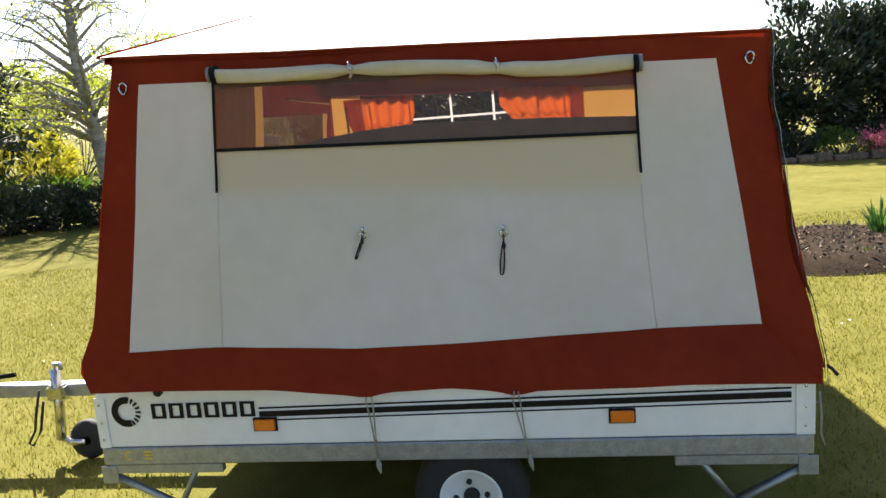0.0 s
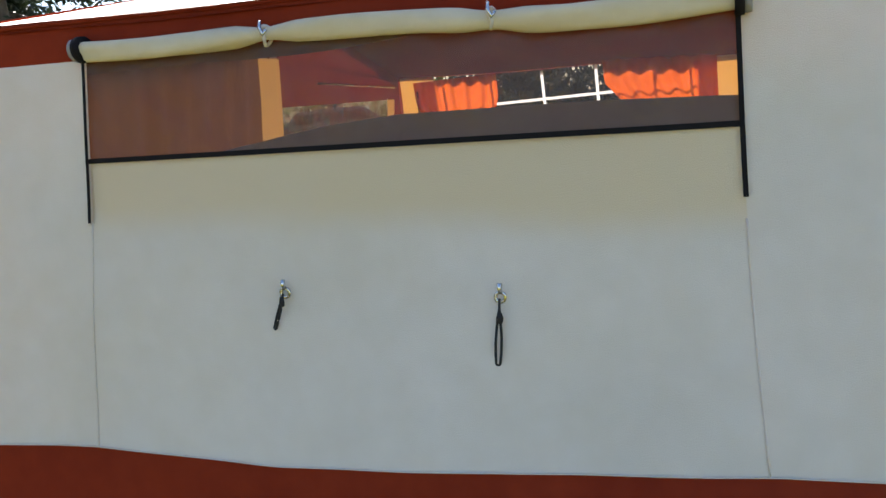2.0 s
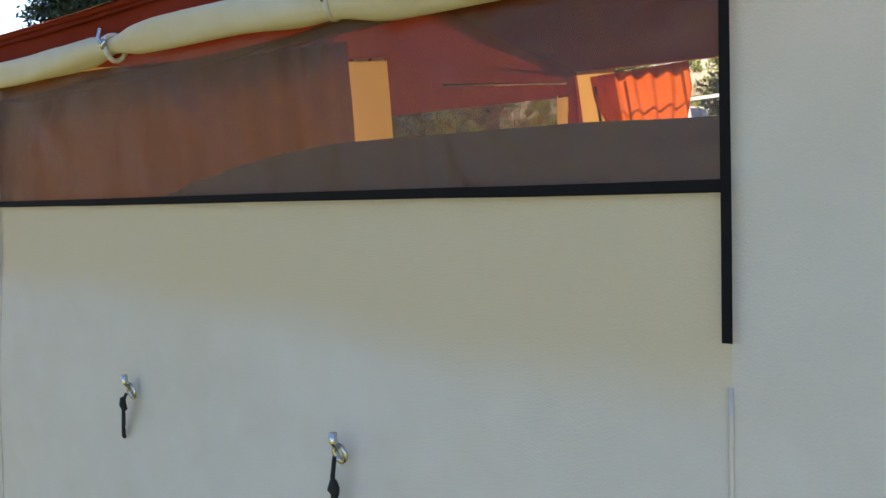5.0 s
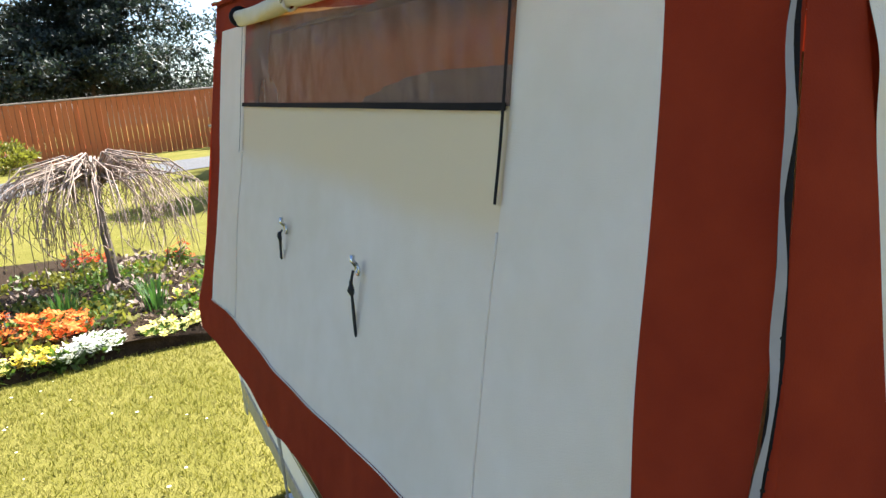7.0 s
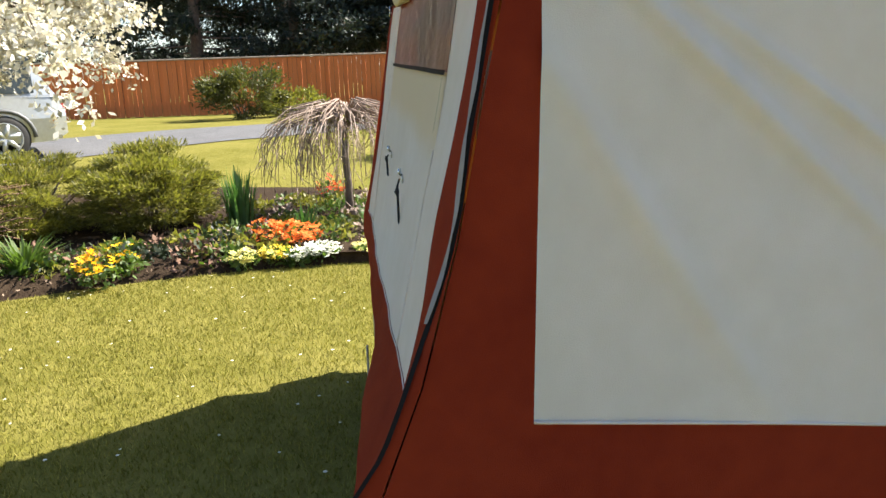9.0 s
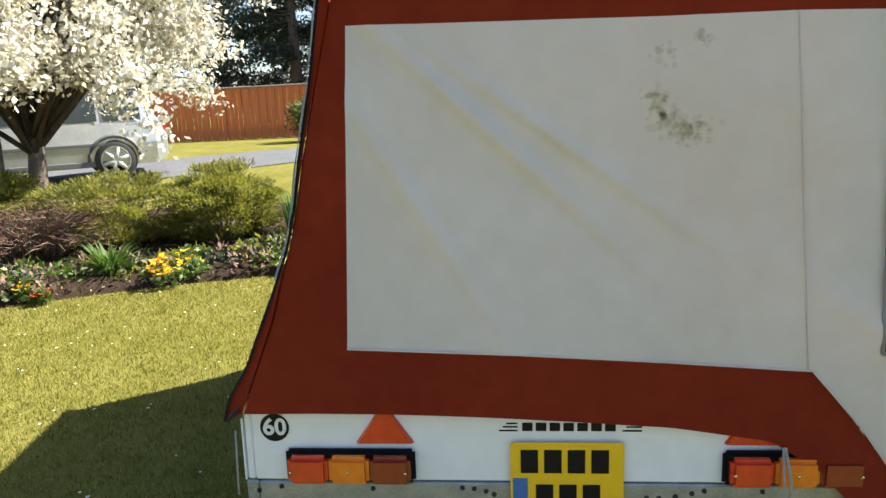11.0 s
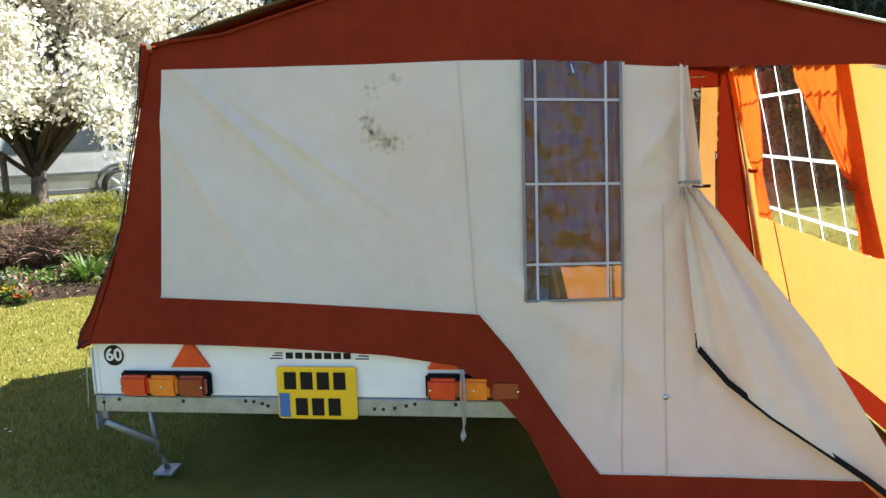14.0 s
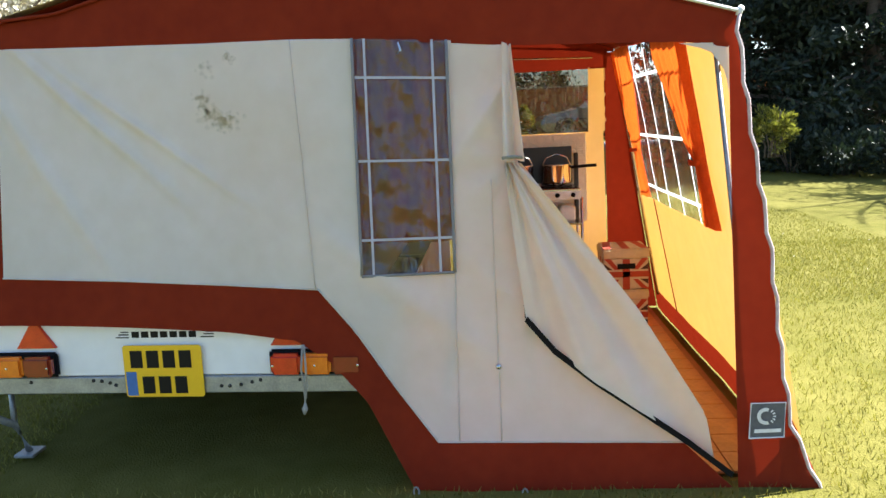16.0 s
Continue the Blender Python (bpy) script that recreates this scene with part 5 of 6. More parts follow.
# small weeping tree in the bed
wx, wy = -3.92, -0.46
limbs = [taper([(0, 0, 0), (0.03, 0.01, 0.3), (-0.02, -0.01, 0.6), (-0.01, 0.0, 0.95)], 0.042, 0.030)]
tips = []
for k in range(170):
    w = rng.uniform(0, 2 * np.pi)
    r, top, drop = rng.uniform(0.35, 0.86), 0.95 + rng.uniform(0.02, 0.2), rng.uniform(0.25, 0.80)
    dx, dy = math.cos(w), math.sin(w)
    pts = [(0, 0, 0.86 + 0.1 * rng.uniform()), (dx * r * 0.3, dy * r * 0.3, top), (dx * r * 0.7, dy * r * 0.7, top - 0.06), (dx * r * 0.95, dy * r * 0.95, top - drop * 0.5), (dx * r * 1.02, dy * r * 1.02, top - drop)]
    pts = [(a + rng.normal(0, 0.02), b + rng.normal(0, 0.02), c + rng.normal(0, 0.015)) for a, b, c in pts]
    limbs.append((pts, [0.011, 0.008, 0.005, 0.0035, 0.002]))
    for m in range(4):
        i = rng.integers(1, 4)
        p, q = Vector(pts[i]), Vector(pts[i + 1])
        s = p.lerp(q, rng.uniform())
        e = s + Vector((rng.normal(0, 0.07), rng.normal(0, 0.07), -rng.uniform(0.03, 0.22)))
        limbs.append(([s, s.lerp(e, 0.5) + Vector((0, 0, 0.012)), e], [0.0035, 0.0028, 0.0015]))
        tips.append(e)
wcrown = leaves(np.array([tuple(t) for t in tips for _ in range(3)]) + rng.normal(0, 0.03, (len(tips) * 3, 3)), 0.018)
tree("weeping_tree", (wx, wy, gz(wx, wy) + 0.04), "small weeping tree with bare pale twigs in the flower bed", "tree", limbs, wcrown, TWIG, SPRINGLEAF, "foliage", BARK)


def bush(name, at, label, r, n_clump, n, cr, leaf, size, up=0.3, category="shrub", aspect=0.4, stems=14, stem_mat=None):
    t = thing(name, at, label, category)
    v, f = [], []
    for k in range(stems):
        w = rng.uniform(0, 2 * np.pi)
        e = Vector((r[0] * 0.75 * math.cos(w), r[1] * 0.75 * math.sin(w), r[2] * rng.uniform(0.8, 1.6)))
        a, b = tube([(0.1 * math.cos(w), 0.1 * math.sin(w), -0.02), (e.x * 0.4, e.y * 0.4, e.z * 0.3), (e.x * 0.8, e.y * 0.8, e.z * 0.75), e], [0.016, 0.012, 0.008, 0.004], 5)
        f += [tuple(i + len(v) for i in q) for q in b]
        v += a
    tagged(put("stemwork", mesh_of(v, f, stem_mat or BARK, True), t), kind="stuff")
    pos = clumps((0, 0, r[2]), r, n_clump, n, cr)
    pos = pos[pos[:, 2] > 0.02]
    out = pos - np.array([0, 0, r[2] * 0.5])
    out /= np.linalg.norm(out, axis=1, keepdims=True) + 1e-6
    tagged(put("foliage", fast_mesh(leaves(pos, size, aspect, up, out), 4, leaf), t), kind="stuff")
    return t


at = lambda x, y, z=0.05: (x, y, gz(x, y) + z)
bd = lambda x, y, z=0.05: at(x - 0.22, y - 0.18, z)  # places in the bed
bush("juniper", bd(-3.35, -2.05), "spreading gold-green juniper in the bed", (0.66, 0.62, 0.42), 95, 420, (0.19, 0.19, 0.055), JUNIPER, 0.052, 0.15, "juniper", 0.17)
bush("juniper", bd(-3.2, -3.2), "broad gold-green juniper beside a twiggy shrub", (0.80, 0.75, 0.40), 95, 420, (0.20, 0.20, 0.055), JUNIPER, 0.052, 0.15, "juniper", 0.17)
bush("juniper", bd(-3.4, -4.8), "dark green juniper at the end of the bed", (0.8, 0.8, 0.42), 95, 380, (0.20, 0.20, 0.055), JUNIPER, 0.052, 0.15, "juniper", 0.17)
# twiggy brown shrub
tw = thing("twiggy_shrub", bd(-2.45, -3.55), "tangled bare brown twigs of a low shrub", "shrub")
v, f = [], []
for k in range(460):
    w, r = rng.uniform(0, 2 * np.pi), rng.uniform(0.2, 0.85)
    h = rng.uniform(0.12, 0.60)
    e = Vector((r * math.cos(w), r * math.sin(w), h))
    b0 = Vector((0.15 * math.cos(w * 3), 0.15 * math.sin(w * 3), 0))
    m1 = b0.lerp(e, 0.4) + Vector((rng.normal(0, 0.08), rng.normal(0, 0.08), 0.12))
    m2 = b0.lerp(e, 0.75) + Vector((rng.normal(0, 0.1), rng.normal(0, 0.1), 0.10))
    a, b = tube([b0, m1, m2, e], [0.006, 0.005, 0.004, 0.002], 4)
    f += [tuple(i + len(v) for i in q) for q in b]
    v += a
tagged(put("twig_tangle", mesh_of(v, f, REDTWIG, True), tw), kind="stuff")
tagged(put("foliage", fast_mesh(leaves(blob((0, 0, 0.25), (0.6, 0.6, 0.25), 500), 0.03), 4, GREENLEAF), tw), kind="stuff")


def strap_plant(name, at, label, n, h, spread, material, width=0.02, category="plant", group=""):
    """Long blades that rise from one crown and bend over."""
    t = thing(name, at, label, category, group)
    v, f = [], []
    for k in range(n):
        w, s = rng.uniform(0, 2 * np.pi), rng.uniform(0.2, 1.0) * spread
        hh = h * rng.uniform(0.65, 1.1)
        d, side = Vector((math.cos(w), math.sin(w), 0)), Vector((-math.sin(w), math.cos(w), 0))
        b0 = d * rng.uniform(0, 0.06 + 0.1 * h)
        for i in range(6):
            u = i / 5
            p = b0 + d * (s * u * u) + Vector((0, 0, hh * (u - 0.45 * s / max(h, 0.1) * u * u)))
            wd = width * (1 - u) ** 0.6 * (0.6 + 0.8 * min(1, u * 3)) + 0.001
            v += [p - side * wd / 2, p + side * wd / 2]
        o = len(v) - 12
        f += [(o + 2 * i, o + 2 * i + 1, o + 2 * i + 3, o + 2 * i + 2) for i in range(5)]
    tagged(put("foliage", mesh_of(v, f, material, True), t), kind="stuff")
    return t


strap_plant("iris", bd(-3.2, -1.22), "tall upright iris leaves", 85, 0.60, 0.12, IRISLEAF, 0.024, "iris")
strap_plant("daylily", bd(-1.78, -2.45), "arching strap leaves of a daylily", 120, 0.36, 0.32, GREENLEAF, 0.026, "daylily")
strap_plant("daffodil", bd(-2.75, -0.02), "fine upright daffodil leaves", 60, 0.30, 0.10, IRISLEAF, 0.012, "daffodil")
strap_plant("daffodil", bd(-2.95, -0.62), "fine upright daffodil leaves", 40, 0.30, 0.10, IRISLEAF, 0.012, "daffodil")
strap_plant("iris", at(4.3, 4.7), "upright green leaves in the rear bed", 60, 0.36, 0.16, IRISLEAF, 0.020, "iris")
for x, y in ((3.55, 5.0), (3.3, 4.1), (3.9, 4.0), (4.2, 5.2)):
    strap_plant("seedling", at(x, y), "small green seedling in bare soil", 14, 0.10, 0.10, GREENLEAF, 0.02, "seedling", "seedlings in the rear bed")


def flowers(name, x, y, label, rx, ry, h, petal, n, size=0.03, green=180, category="flowers"):
    """A low clump of leaves with blooms of five petals over it."""
    t = thing(name, at(x - 0.02, y - 0.16, 0.03), label, category, "flower clumps in the bed")
    tagged(put("foliage", fast_mesh(leaves(blob((0, 0, h * 0.4), (rx, ry, h * 0.55), green), 0.05, 0.5, 0.4), 4, GREENLEAF), t), kind="stuff")
    co = []
    for c in blob((0, 0, h * 0.55), (rx, ry, h * 0.55), n, 0.2):
        c[2] = abs(c[2] - h * 0.35) + h * 0.45
        tilt, w0 = rng.normal(0, 0.4, 2), rng.uniform(0, 6)
        for k in range(5):
            w = w0 + k * 2 * math.pi / 5
            q = [np.array([s * math.cos(w + b), s * math.sin(w + b), 0.0]) * size for s, b in ((0.05, 0), (0.7, -0.5), (1.0, 0), (0.7, 0.5))]
            for p in q:
                p[2] = p[0] * tilt[0] + p[1] * tilt[1] + 0.25 * np.linalg.norm(p[:2]) + 0.002 * k
                co.append(c + p)
    tagged(put("blossom", fast_mesh(np.array(co), 4, petal), t), kind="stuff")


for x, y, rx, ry, h, pt, n, lb in ((-2.66, -0.72, 0.22, 0.30, 0.20, P_ORANGE, 190, "low orange azalea in flower"), (-2.95, -1.0, 0.10, 0.10, 0.18, P_ORANGE, 30, "low orange azalea in flower"),
                                  (-2.30, -0.42, 0.14, 0.17, 0.11, P_WHITE, 110, "white primulas at the bed's edge"),
                                  (-2.34, -0.02, 0.12, 0.16, 0.10, P_CREAM, 60, "primrose yellow primulas at the bed's edge"), (-2.42, 0.28, 0.12, 0.16, 0.10, P_CREAM, 55, "primrose yellow primulas at the bed's edge"),
                                  (-2.24, -0.74, 0.12, 0.14, 0.10, P_YELLOW, 60, "yellow primulas at the bed's edge"), (-2.17, -0.98, 0.10, 0.12, 0.10, P_CREAM, 60, "primrose yellow primulas at the bed's edge"),
                                  (-2.20, -0.60, 0.08, 0.10, 0.08, P_WHITE, 26, "white primulas at the bed's edge"),
                                  (-1.80, -1.92, 0.15, 0.17, 0.20, P_GOLD, 45, "golden wallflowers over green leaves"), (-2.05, -1.80, 0.12, 0.12, 0.22, P_GOLD, 14, "golden wallflowers over green leaves"),
                                  (-1.42, -2.88, 0.08, 0.08, 0.10, P_GOLD, 10, "orange and yellow pansies in the bed"), (-1.35, -2.70, 0.06, 0.06, 0.07, P_RED, 9, "dark red pansies in the bed"), (-1.38, -3.55, 0.10, 0.12, 0.10, P_YELLOW, 22, "yellow pansies in the bed"),
                                  (-4.9, -0.55, 0.20, 0.22, 0.24, P_RED, 40, "small red azalea behind the weeping tree"), (-4.4, 0.25, 0.10, 0.12, 0.25, P_RED, 22, "small red azalea behind the weeping tree"), (-3.1, 0.25, 0.2, 0.2, 0.12, P_YELLOW, 14, "low yellow primulas among leaves")):
    flowers("flower_clump", x, y, lb, rx, ry, h, pt, n)
for k in range(60):
    y = rng.uniform(-1.6, 0.5)
    x = bed_x(y) - rng.uniform(0.25, 2.6)
    t = thing("ground_cover", at(x, y, 0.04), "low leafy ground cover over the bed", "ground cover", "ground cover plants")
    tagged(put("foliage", fast_mesh(leaves(blob((0, 0, 0.05), (rng.uniform(0.12, 0.24), rng.uniform(0.12, 0.24), rng.uniform(0.05, 0.12)), 150), 0.05, 0.6, 0.3), 4, (GREENLEAF, JUNIPER, TWIG)[k % 3 if k % 5 else 1]), t), kind="stuff")

for k in range(90):
    y = rng.uniform(-4.6, -0.9)
    x = bed_x(y) - rng.uniform(0.10, 0.95)
    t = thing("ground_cover", at(x, y, 0.04), "low dark leafy plant at the front of the bed", "ground cover", "ground cover plants")
    tagged(put("foliage", fast_mesh(leaves(blob((0, 0, 0.06), (rng.uniform(0.12, 0.22), rng.uniform(0.12, 0.22), rng.uniform(0.06, 0.14)), 130), 0.055, 0.5, 0.35), 4, (GREENLEAF, DARKLEAF, JUNIPER, REDTWIG)[k % 4]), t), kind="stuff")

# blossom tree over the drive's edge
bx, by = -4.5, -4.8
limbs = [taper([(0, 0, 0), (0.03, 0.02, 0.5), (-0.02, 0.03, 1.0), (0.02, 0.0, 1.7), (0.0, 0.0, 2.6)], 0.13, 0.06)]
pos = []
for k in range(165):
    w, r = rng.uniform(0, 2 * np.pi), rng.uniform(0.6, 2.75)
    h = rng.uniform(1.72, 4.8) - 0.25 * max(0.0, r - 1.8)
    s = Vector((0, 0, rng.uniform(0.9, 2.2)))
    e = Vector((r * math.cos(w), r * math.sin(w), h))
    m1 = s.lerp(e, 0.5) + Vector((0, 0, 0.35))
    tipd = e + Vector((0.25 * math.cos(w), 0.25 * math.sin(w), -rng.uniform(0.1, 0.55) if math.sin(w) > -0.2 else -0.25))
    limbs.append(([s, m1, e, tipd], [0.035, 0.022, 0.010, 0.004]))
    for q in (m1, e, e.lerp(tipd, 0.5), tipd, m1.lerp(e, 0.5)):
        pos.append(blob(tuple(q), (0.38, 0.38, 0.32), 150, 0.7))
pos = np.concatenate(pos)
tree("blossom_tree", at(bx, by, 0), "small tree thick with white spring blossom", "tree", limbs, leaves(pos, 0.066, 0.6, -0.2), BARK, BLOSSOM, "blossom")
part_stake = tagged(put("tree_stake", mesh_of(*tube([(bx + 0.22, by - 0.28, gz(bx, by)), (bx + 0.20, by - 0.28, gz(bx, by) + 1.3)], 0.04, 8), BARK, True)), "wooden stake beside the blossom tree", "stake")


def conifer(name, x, y, h, r, label, leaf, n=60, per=150, size=0.35, lean=0.0, category="conifer", droop=-0.15, base=0.08):
    limbs = [taper([(0, 0, 0), (lean * 0.3, 0, h * 0.4), (lean, 0, h)], h * 0.022 + 0.04, 0.03)]
    pos = []
    for k in range(n):
        t = base + (1 - base) * (k + rng.uniform()) / n
        w, rr = rng.uniform(0, 2 * np.pi), r * (1 - t) ** 0.7 * rng.uniform(0.6, 1.15) + 0.2
        s = Vector((lean * t, 0, h * t))
        e = s + Vector((rr * math.cos(w), rr * math.sin(w), rr * droop + 0.1 * h * 0.1))
        limbs.append(([s, s.lerp(e, 0.5) + Vector((0, 0, 0.05 * rr)), e], [0.05, 0.03, 0.01]))
        for u in (0.35, 0.6, 0.8, 1.0):
            pos.append(blob(tuple(s.lerp(e, u)), (0.30 * rr * 0.6 + 0.2, 0.30 * rr * 0.6 + 0.2, 0.10 * rr + 0.12), per // 4, 0.6))
    return tree(name, (x, y, gz(x, y)), label, category, limbs, leaves(np.concatenate(pos), size, 0.35, -0.1), BARK, leaf)


conifer("cedar", -31.0, -1.2, 15, 6.5, "blue-grey cedar behind the fence", CEDAR, 95, 1200, 0.19, 0, "cedar", -0.05)
conifer("cedar", -29.5, -0.6, 7, 3.5, "blue-grey cedar with long level branches", CEDAR, 60, 1000, 0.17, 0, "cedar", 0.05, 0.3)
for x, y, h, r in ((-30, -8.5, 13, 5.0), (-33, -13, 15, 5.5), (-31, -4.5, 13, 5), (-36, -19, 16, 6), (-30, -24, 14, 6), (-38, -6, 16, 6)):
    conifer("conifer", x, y, h, r, "dark tall conifer behind the fence", DARKLEAF, 70, 520, 0.20)
conifer("conifer", -27.0, 4.6, 2.9, 0.8, "small dark conifer by the fence", DARKLEAF, 30, 120, 0.16)
conifer("conifer", -40, -11.5, 8.5, 2.4, "far dark conifer against the sky", DARKLEAF, 40, 120, 0.3)
bush("yew", (-17.6, -4.2, gz(-18, -4)), "rounded dark olive shrub before the fence", (1.15, 1.15, 0.75), 70, 110, (0.3, 0.3, 0.22), LEAFM("olive_shrub", (0.075, 0.075, 0.02), (0.045, 0.05, 0.016)), 0.10, 0.2)
bush("shrub", (-18.4, -2.9, gz(-18, -4)), "low spreading olive shrub before the fence", (0.8, 1.0, 0.35), 40, 100, (0.25, 0.25, 0.15), JUNIPER, 0.10, 0.2)

STONE = mat("weathered_stone", (0.42, 0.40, 0.36), 0.9, color2=(0.26, 0.25, 0.22), scale=9, bump=0.6, bscale=50)
sx, sy = -20.0, 2.62
bath = thing("bird_bath", (sx, sy, gz(sx, sy)), "pale stone bird bath on a turned foot by the fence", "bird bath")
v, f = lathe([(0.0, 0.0), (0.19, 0.0), (0.19, 0.05), (0.13, 0.08), (0.095, 0.20), (0.12, 0.33), (0.09, 0.46), (0.13, 0.54)], 20)
put("pedestal", mesh_of(v, f, STONE, True), bath)
v, f = lathe([(0.10, 0.52), (0.22, 0.56), (0.33, 0.62), (0.34, 0.67), (0.30, 0.67), (0.18, 0.62), (0.0, 0.60)], 24)
put("basin", mesh_of(v, f, STONE, True), bath)
tx, ty = -20.35, 3.05
cone = thing("topiary", (tx, ty, gz(tx, ty)), "clipped green-gold cone of box by the fence", "shrub")
cp = []
for k in range(5200):
    hh, w = rng.uniform(0, 1) ** 1.4, rng.uniform(0, 2 * np.pi)
    rr = 0.52 * (1 - hh) ** 0.62 * (0.9 + 0.1 * math.sin(w * 5 + hh * 9)) * rng.uniform(0.82, 1.03)
    cp.append((rr * math.cos(w), rr * math.sin(w), 0.03 + 1.15 * hh))
put("trunk", mesh_of(*tube([(0, 0, -0.03), (0, 0, 0.5), (0, 0, 1.0)], [0.05, 0.04, 0.01], 7), BARK, True), cone)
tagged(put("foliage", fast_mesh(leaves(np.array(cp), 0.07, 0.6, 0.2), 4, GOLDLEAF), cone), kind="stuff")

# birch, hedge and shrubs beyond the hitch
hx, hy = -6.35, 10.3
limbs = [taper([(0.05, 0, -0.05), (0.0, 0, 0.7), (-0.12, 0.0, 1.7), (-0.25, 0.0, 2.8), (-0.20, 0, 4.2)], 0.17, 0.06)]
pos = []
for k in range(46):
    t = rng.uniform(0.28, 1.0)
    s = along([(0.0, 0, 0.0), (0.0, 0, 0.7), (-0.12, 0.0, 1.7), (-0.25, 0.0, 2.8), (-0.20, 0, 4.2)], t)
    w = rng.uniform(0, 2 * np.pi)
    r = rng.uniform(0.8, 2.3) * (1.15 - 0.5 * t)
    e = s + Vector((r * math.cos(w), r * math.sin(w), r * rng.uniform(0.1, 0.7)))
    m1 = s.lerp(e, 0.5) + Vector((0, 0, 0.12 * r))
    limbs.append(([s, m1, e], [0.045 * (1.2 - t) + 0.012, 0.02, 0.006]))
    for j in range(7):
        q = m1.lerp(e, rng.uniform())
        e2 = q + Vector((rng.normal(0, 0.4), rng.normal(0, 0.4), rng.normal(0, 0.3)))
        limbs.append(([q, q.lerp(e2, 0.5), e2], [0.010, 0.007, 0.003]))
        pos.append(blob(tuple(e2), (0.3, 0.3, 0.25), 12, 0.8))
tree("birch", at(hx, hy, 0), "birch with peeling pale bark and thin spring leaves", "birch", limbs, leaves(np.concatenate(pos), 0.05, 0.6), BIRCH, SPRINGLEAF)
bush("clipped_hedge", (-8.6, 11.6, gz(-8.6, 12)), "clipped golden hedge lit by the sun", (0.75, 0.75, 0.72), 80, 130, (0.2, 0.2, 0.18), GOLDLEAF, 0.07, 0.1, "hedge")
for x, y, r, m in ((-10.4, 11.2, (1.1, 1.1, 1.2), DARKLEAF), (-11.5, 17.5, (1.8, 1.6, 1.5), SPRINGLEAF), (-14.5, 18.0, (1.8, 1.6, 1.6), SPRINGLEAF), (-9.0, 24.0, (2.2, 1.6, 1.5), SPRINGLEAF), (-12.5, 23.0, (2.2, 1.6, 1.6), GREENLEAF), (-6.0, 26.0, (2.2, 1.6, 1.6), GREENLEAF), (-10.6, 10.2, (0.9, 0.9, 0.35), GREENLEAF), (-9.2, 10.6, (0.7, 0.7, 0.28), GREENLEAF), (-8.0, 11.2, (0.6, 0.5, 0.25), GREENLEAF), (-13.5, 14.5, (1.6, 1.6, 1.4), DARKLEAF)):
    bush("shrub", (x, y, gz(x, y)), "dense evergreen shrub beside the drive", r, 60, 110, (0.28, 0.28, 0.2), m, 0.09, 0.2)
for x, y, h in ((-14, 20, 3.6), (-18, 22, 4.4), (-11.0, 23, 3.8), (-22, 20, 4.6), (-8, 26, 4.5), (-15, 28, 5.5), (-25, 27, 6)):
    limbs = [taper([(0, 0, 0), (0.1, 0, h * 0.4), (0, 0.1, h * 0.8)], 0.14, 0.05)] + [([(0, 0, h * 0.35), (math.cos(k) * 0.9, math.sin(k) * 0.9, h * 0.6), (math.cos(k) * 1.6, math.sin(k) * 1.6, h * 0.8)], [0.06, 0.04, 0.015]) for k in range(9)]
    tree("spring_tree", (x, y, gz(x, y)), "far tree in pale spring leaf", "tree", limbs, leaves(clumps((0, 0, h * 0.62), (2.2, 2.2, h * 0.36), 70, 60, (0.5, 0.5, 0.4), 0.6), 0.13, 0.6), BARK, SPRINGLEAF)

# tall dark hedge and trees round the lawn behind the tent
for k in range(11):
    x, y = -2.5 + k * 1.75, 14.2 + 0.5 * math.sin(k * 2.1) - 0.05 * k
    h = 2.75 + 0.22 * math.sin(k * 1.3)
    bush("tall_hedge", (x, y, GZ), "tall dark evergreen hedge behind the lawn", (1.25, 0.95, h / 2), 80, 170, (0.42, 0.42, 0.36), DARKLEAF, 0.14, 0.1, "hedge")
for k in range(9):
    x = 3.5 + k * 0.8
    bush("rhododendron", (x, 12.3 + 0.2 * math.sin(k), GZ), "low pink-flowering rhododendron under the hedge", (0.5, 0.4, 0.26), 24, 70, (0.18, 0.18, 0.12), (P_PINK if k % 3 != 1 else GREENLEAF) if k > 3 else DARKLEAF, 0.06, 0.2)
stonewall = thing("bed_edging", (6.5, 11.9, GZ), "low stone edging below the hedge", "edging", kind="structure")
for k in range(24):
    part("stone", box(-3.6 + k * 0.30, -0.1 + 0.03 * math.sin(k * 3), 0, -3.32 + k * 0.30, 0.1, 0.13 + 0.03 * math.sin(k * 1.9), 0.02), CHIP, stonewall)
for x, y, h, r in ((-9.6, 8.8, 7, 2.6), (-11.0, 7.0, 8, 2.6), (-12.5, 9.5, 9, 3.2), (-13.6, 7.2, 7, 2.4)):
    conifer("conifer", x, y, h, r, "tall dark conifer at the edge of the lawn", DARKLEAF, 90, 500, 0.15, 0, "conifer", -0.2, 0.0)
bush("yellow_conifer", (-7.1, 6.2, gz(-7, 6) + 0.35), "small olive conifer before dark trees", (0.32, 0.32, 0.42), 40, 70, (0.11, 0.11, 0.1), JUNIPER, 0.06, 0.2, "conifer")
for k in range(7):
    x, y = -8.2 + k * 0.5, 6.1 + k * 0.62
    bush("shrub", (x, y, gz(x, y)), "dark glossy shrub at the lawn's edge", (0.55, 0.5, 0.32), 30, 90, (0.2, 0.2, 0.14), DARKLEAF, 0.09, 0.2)
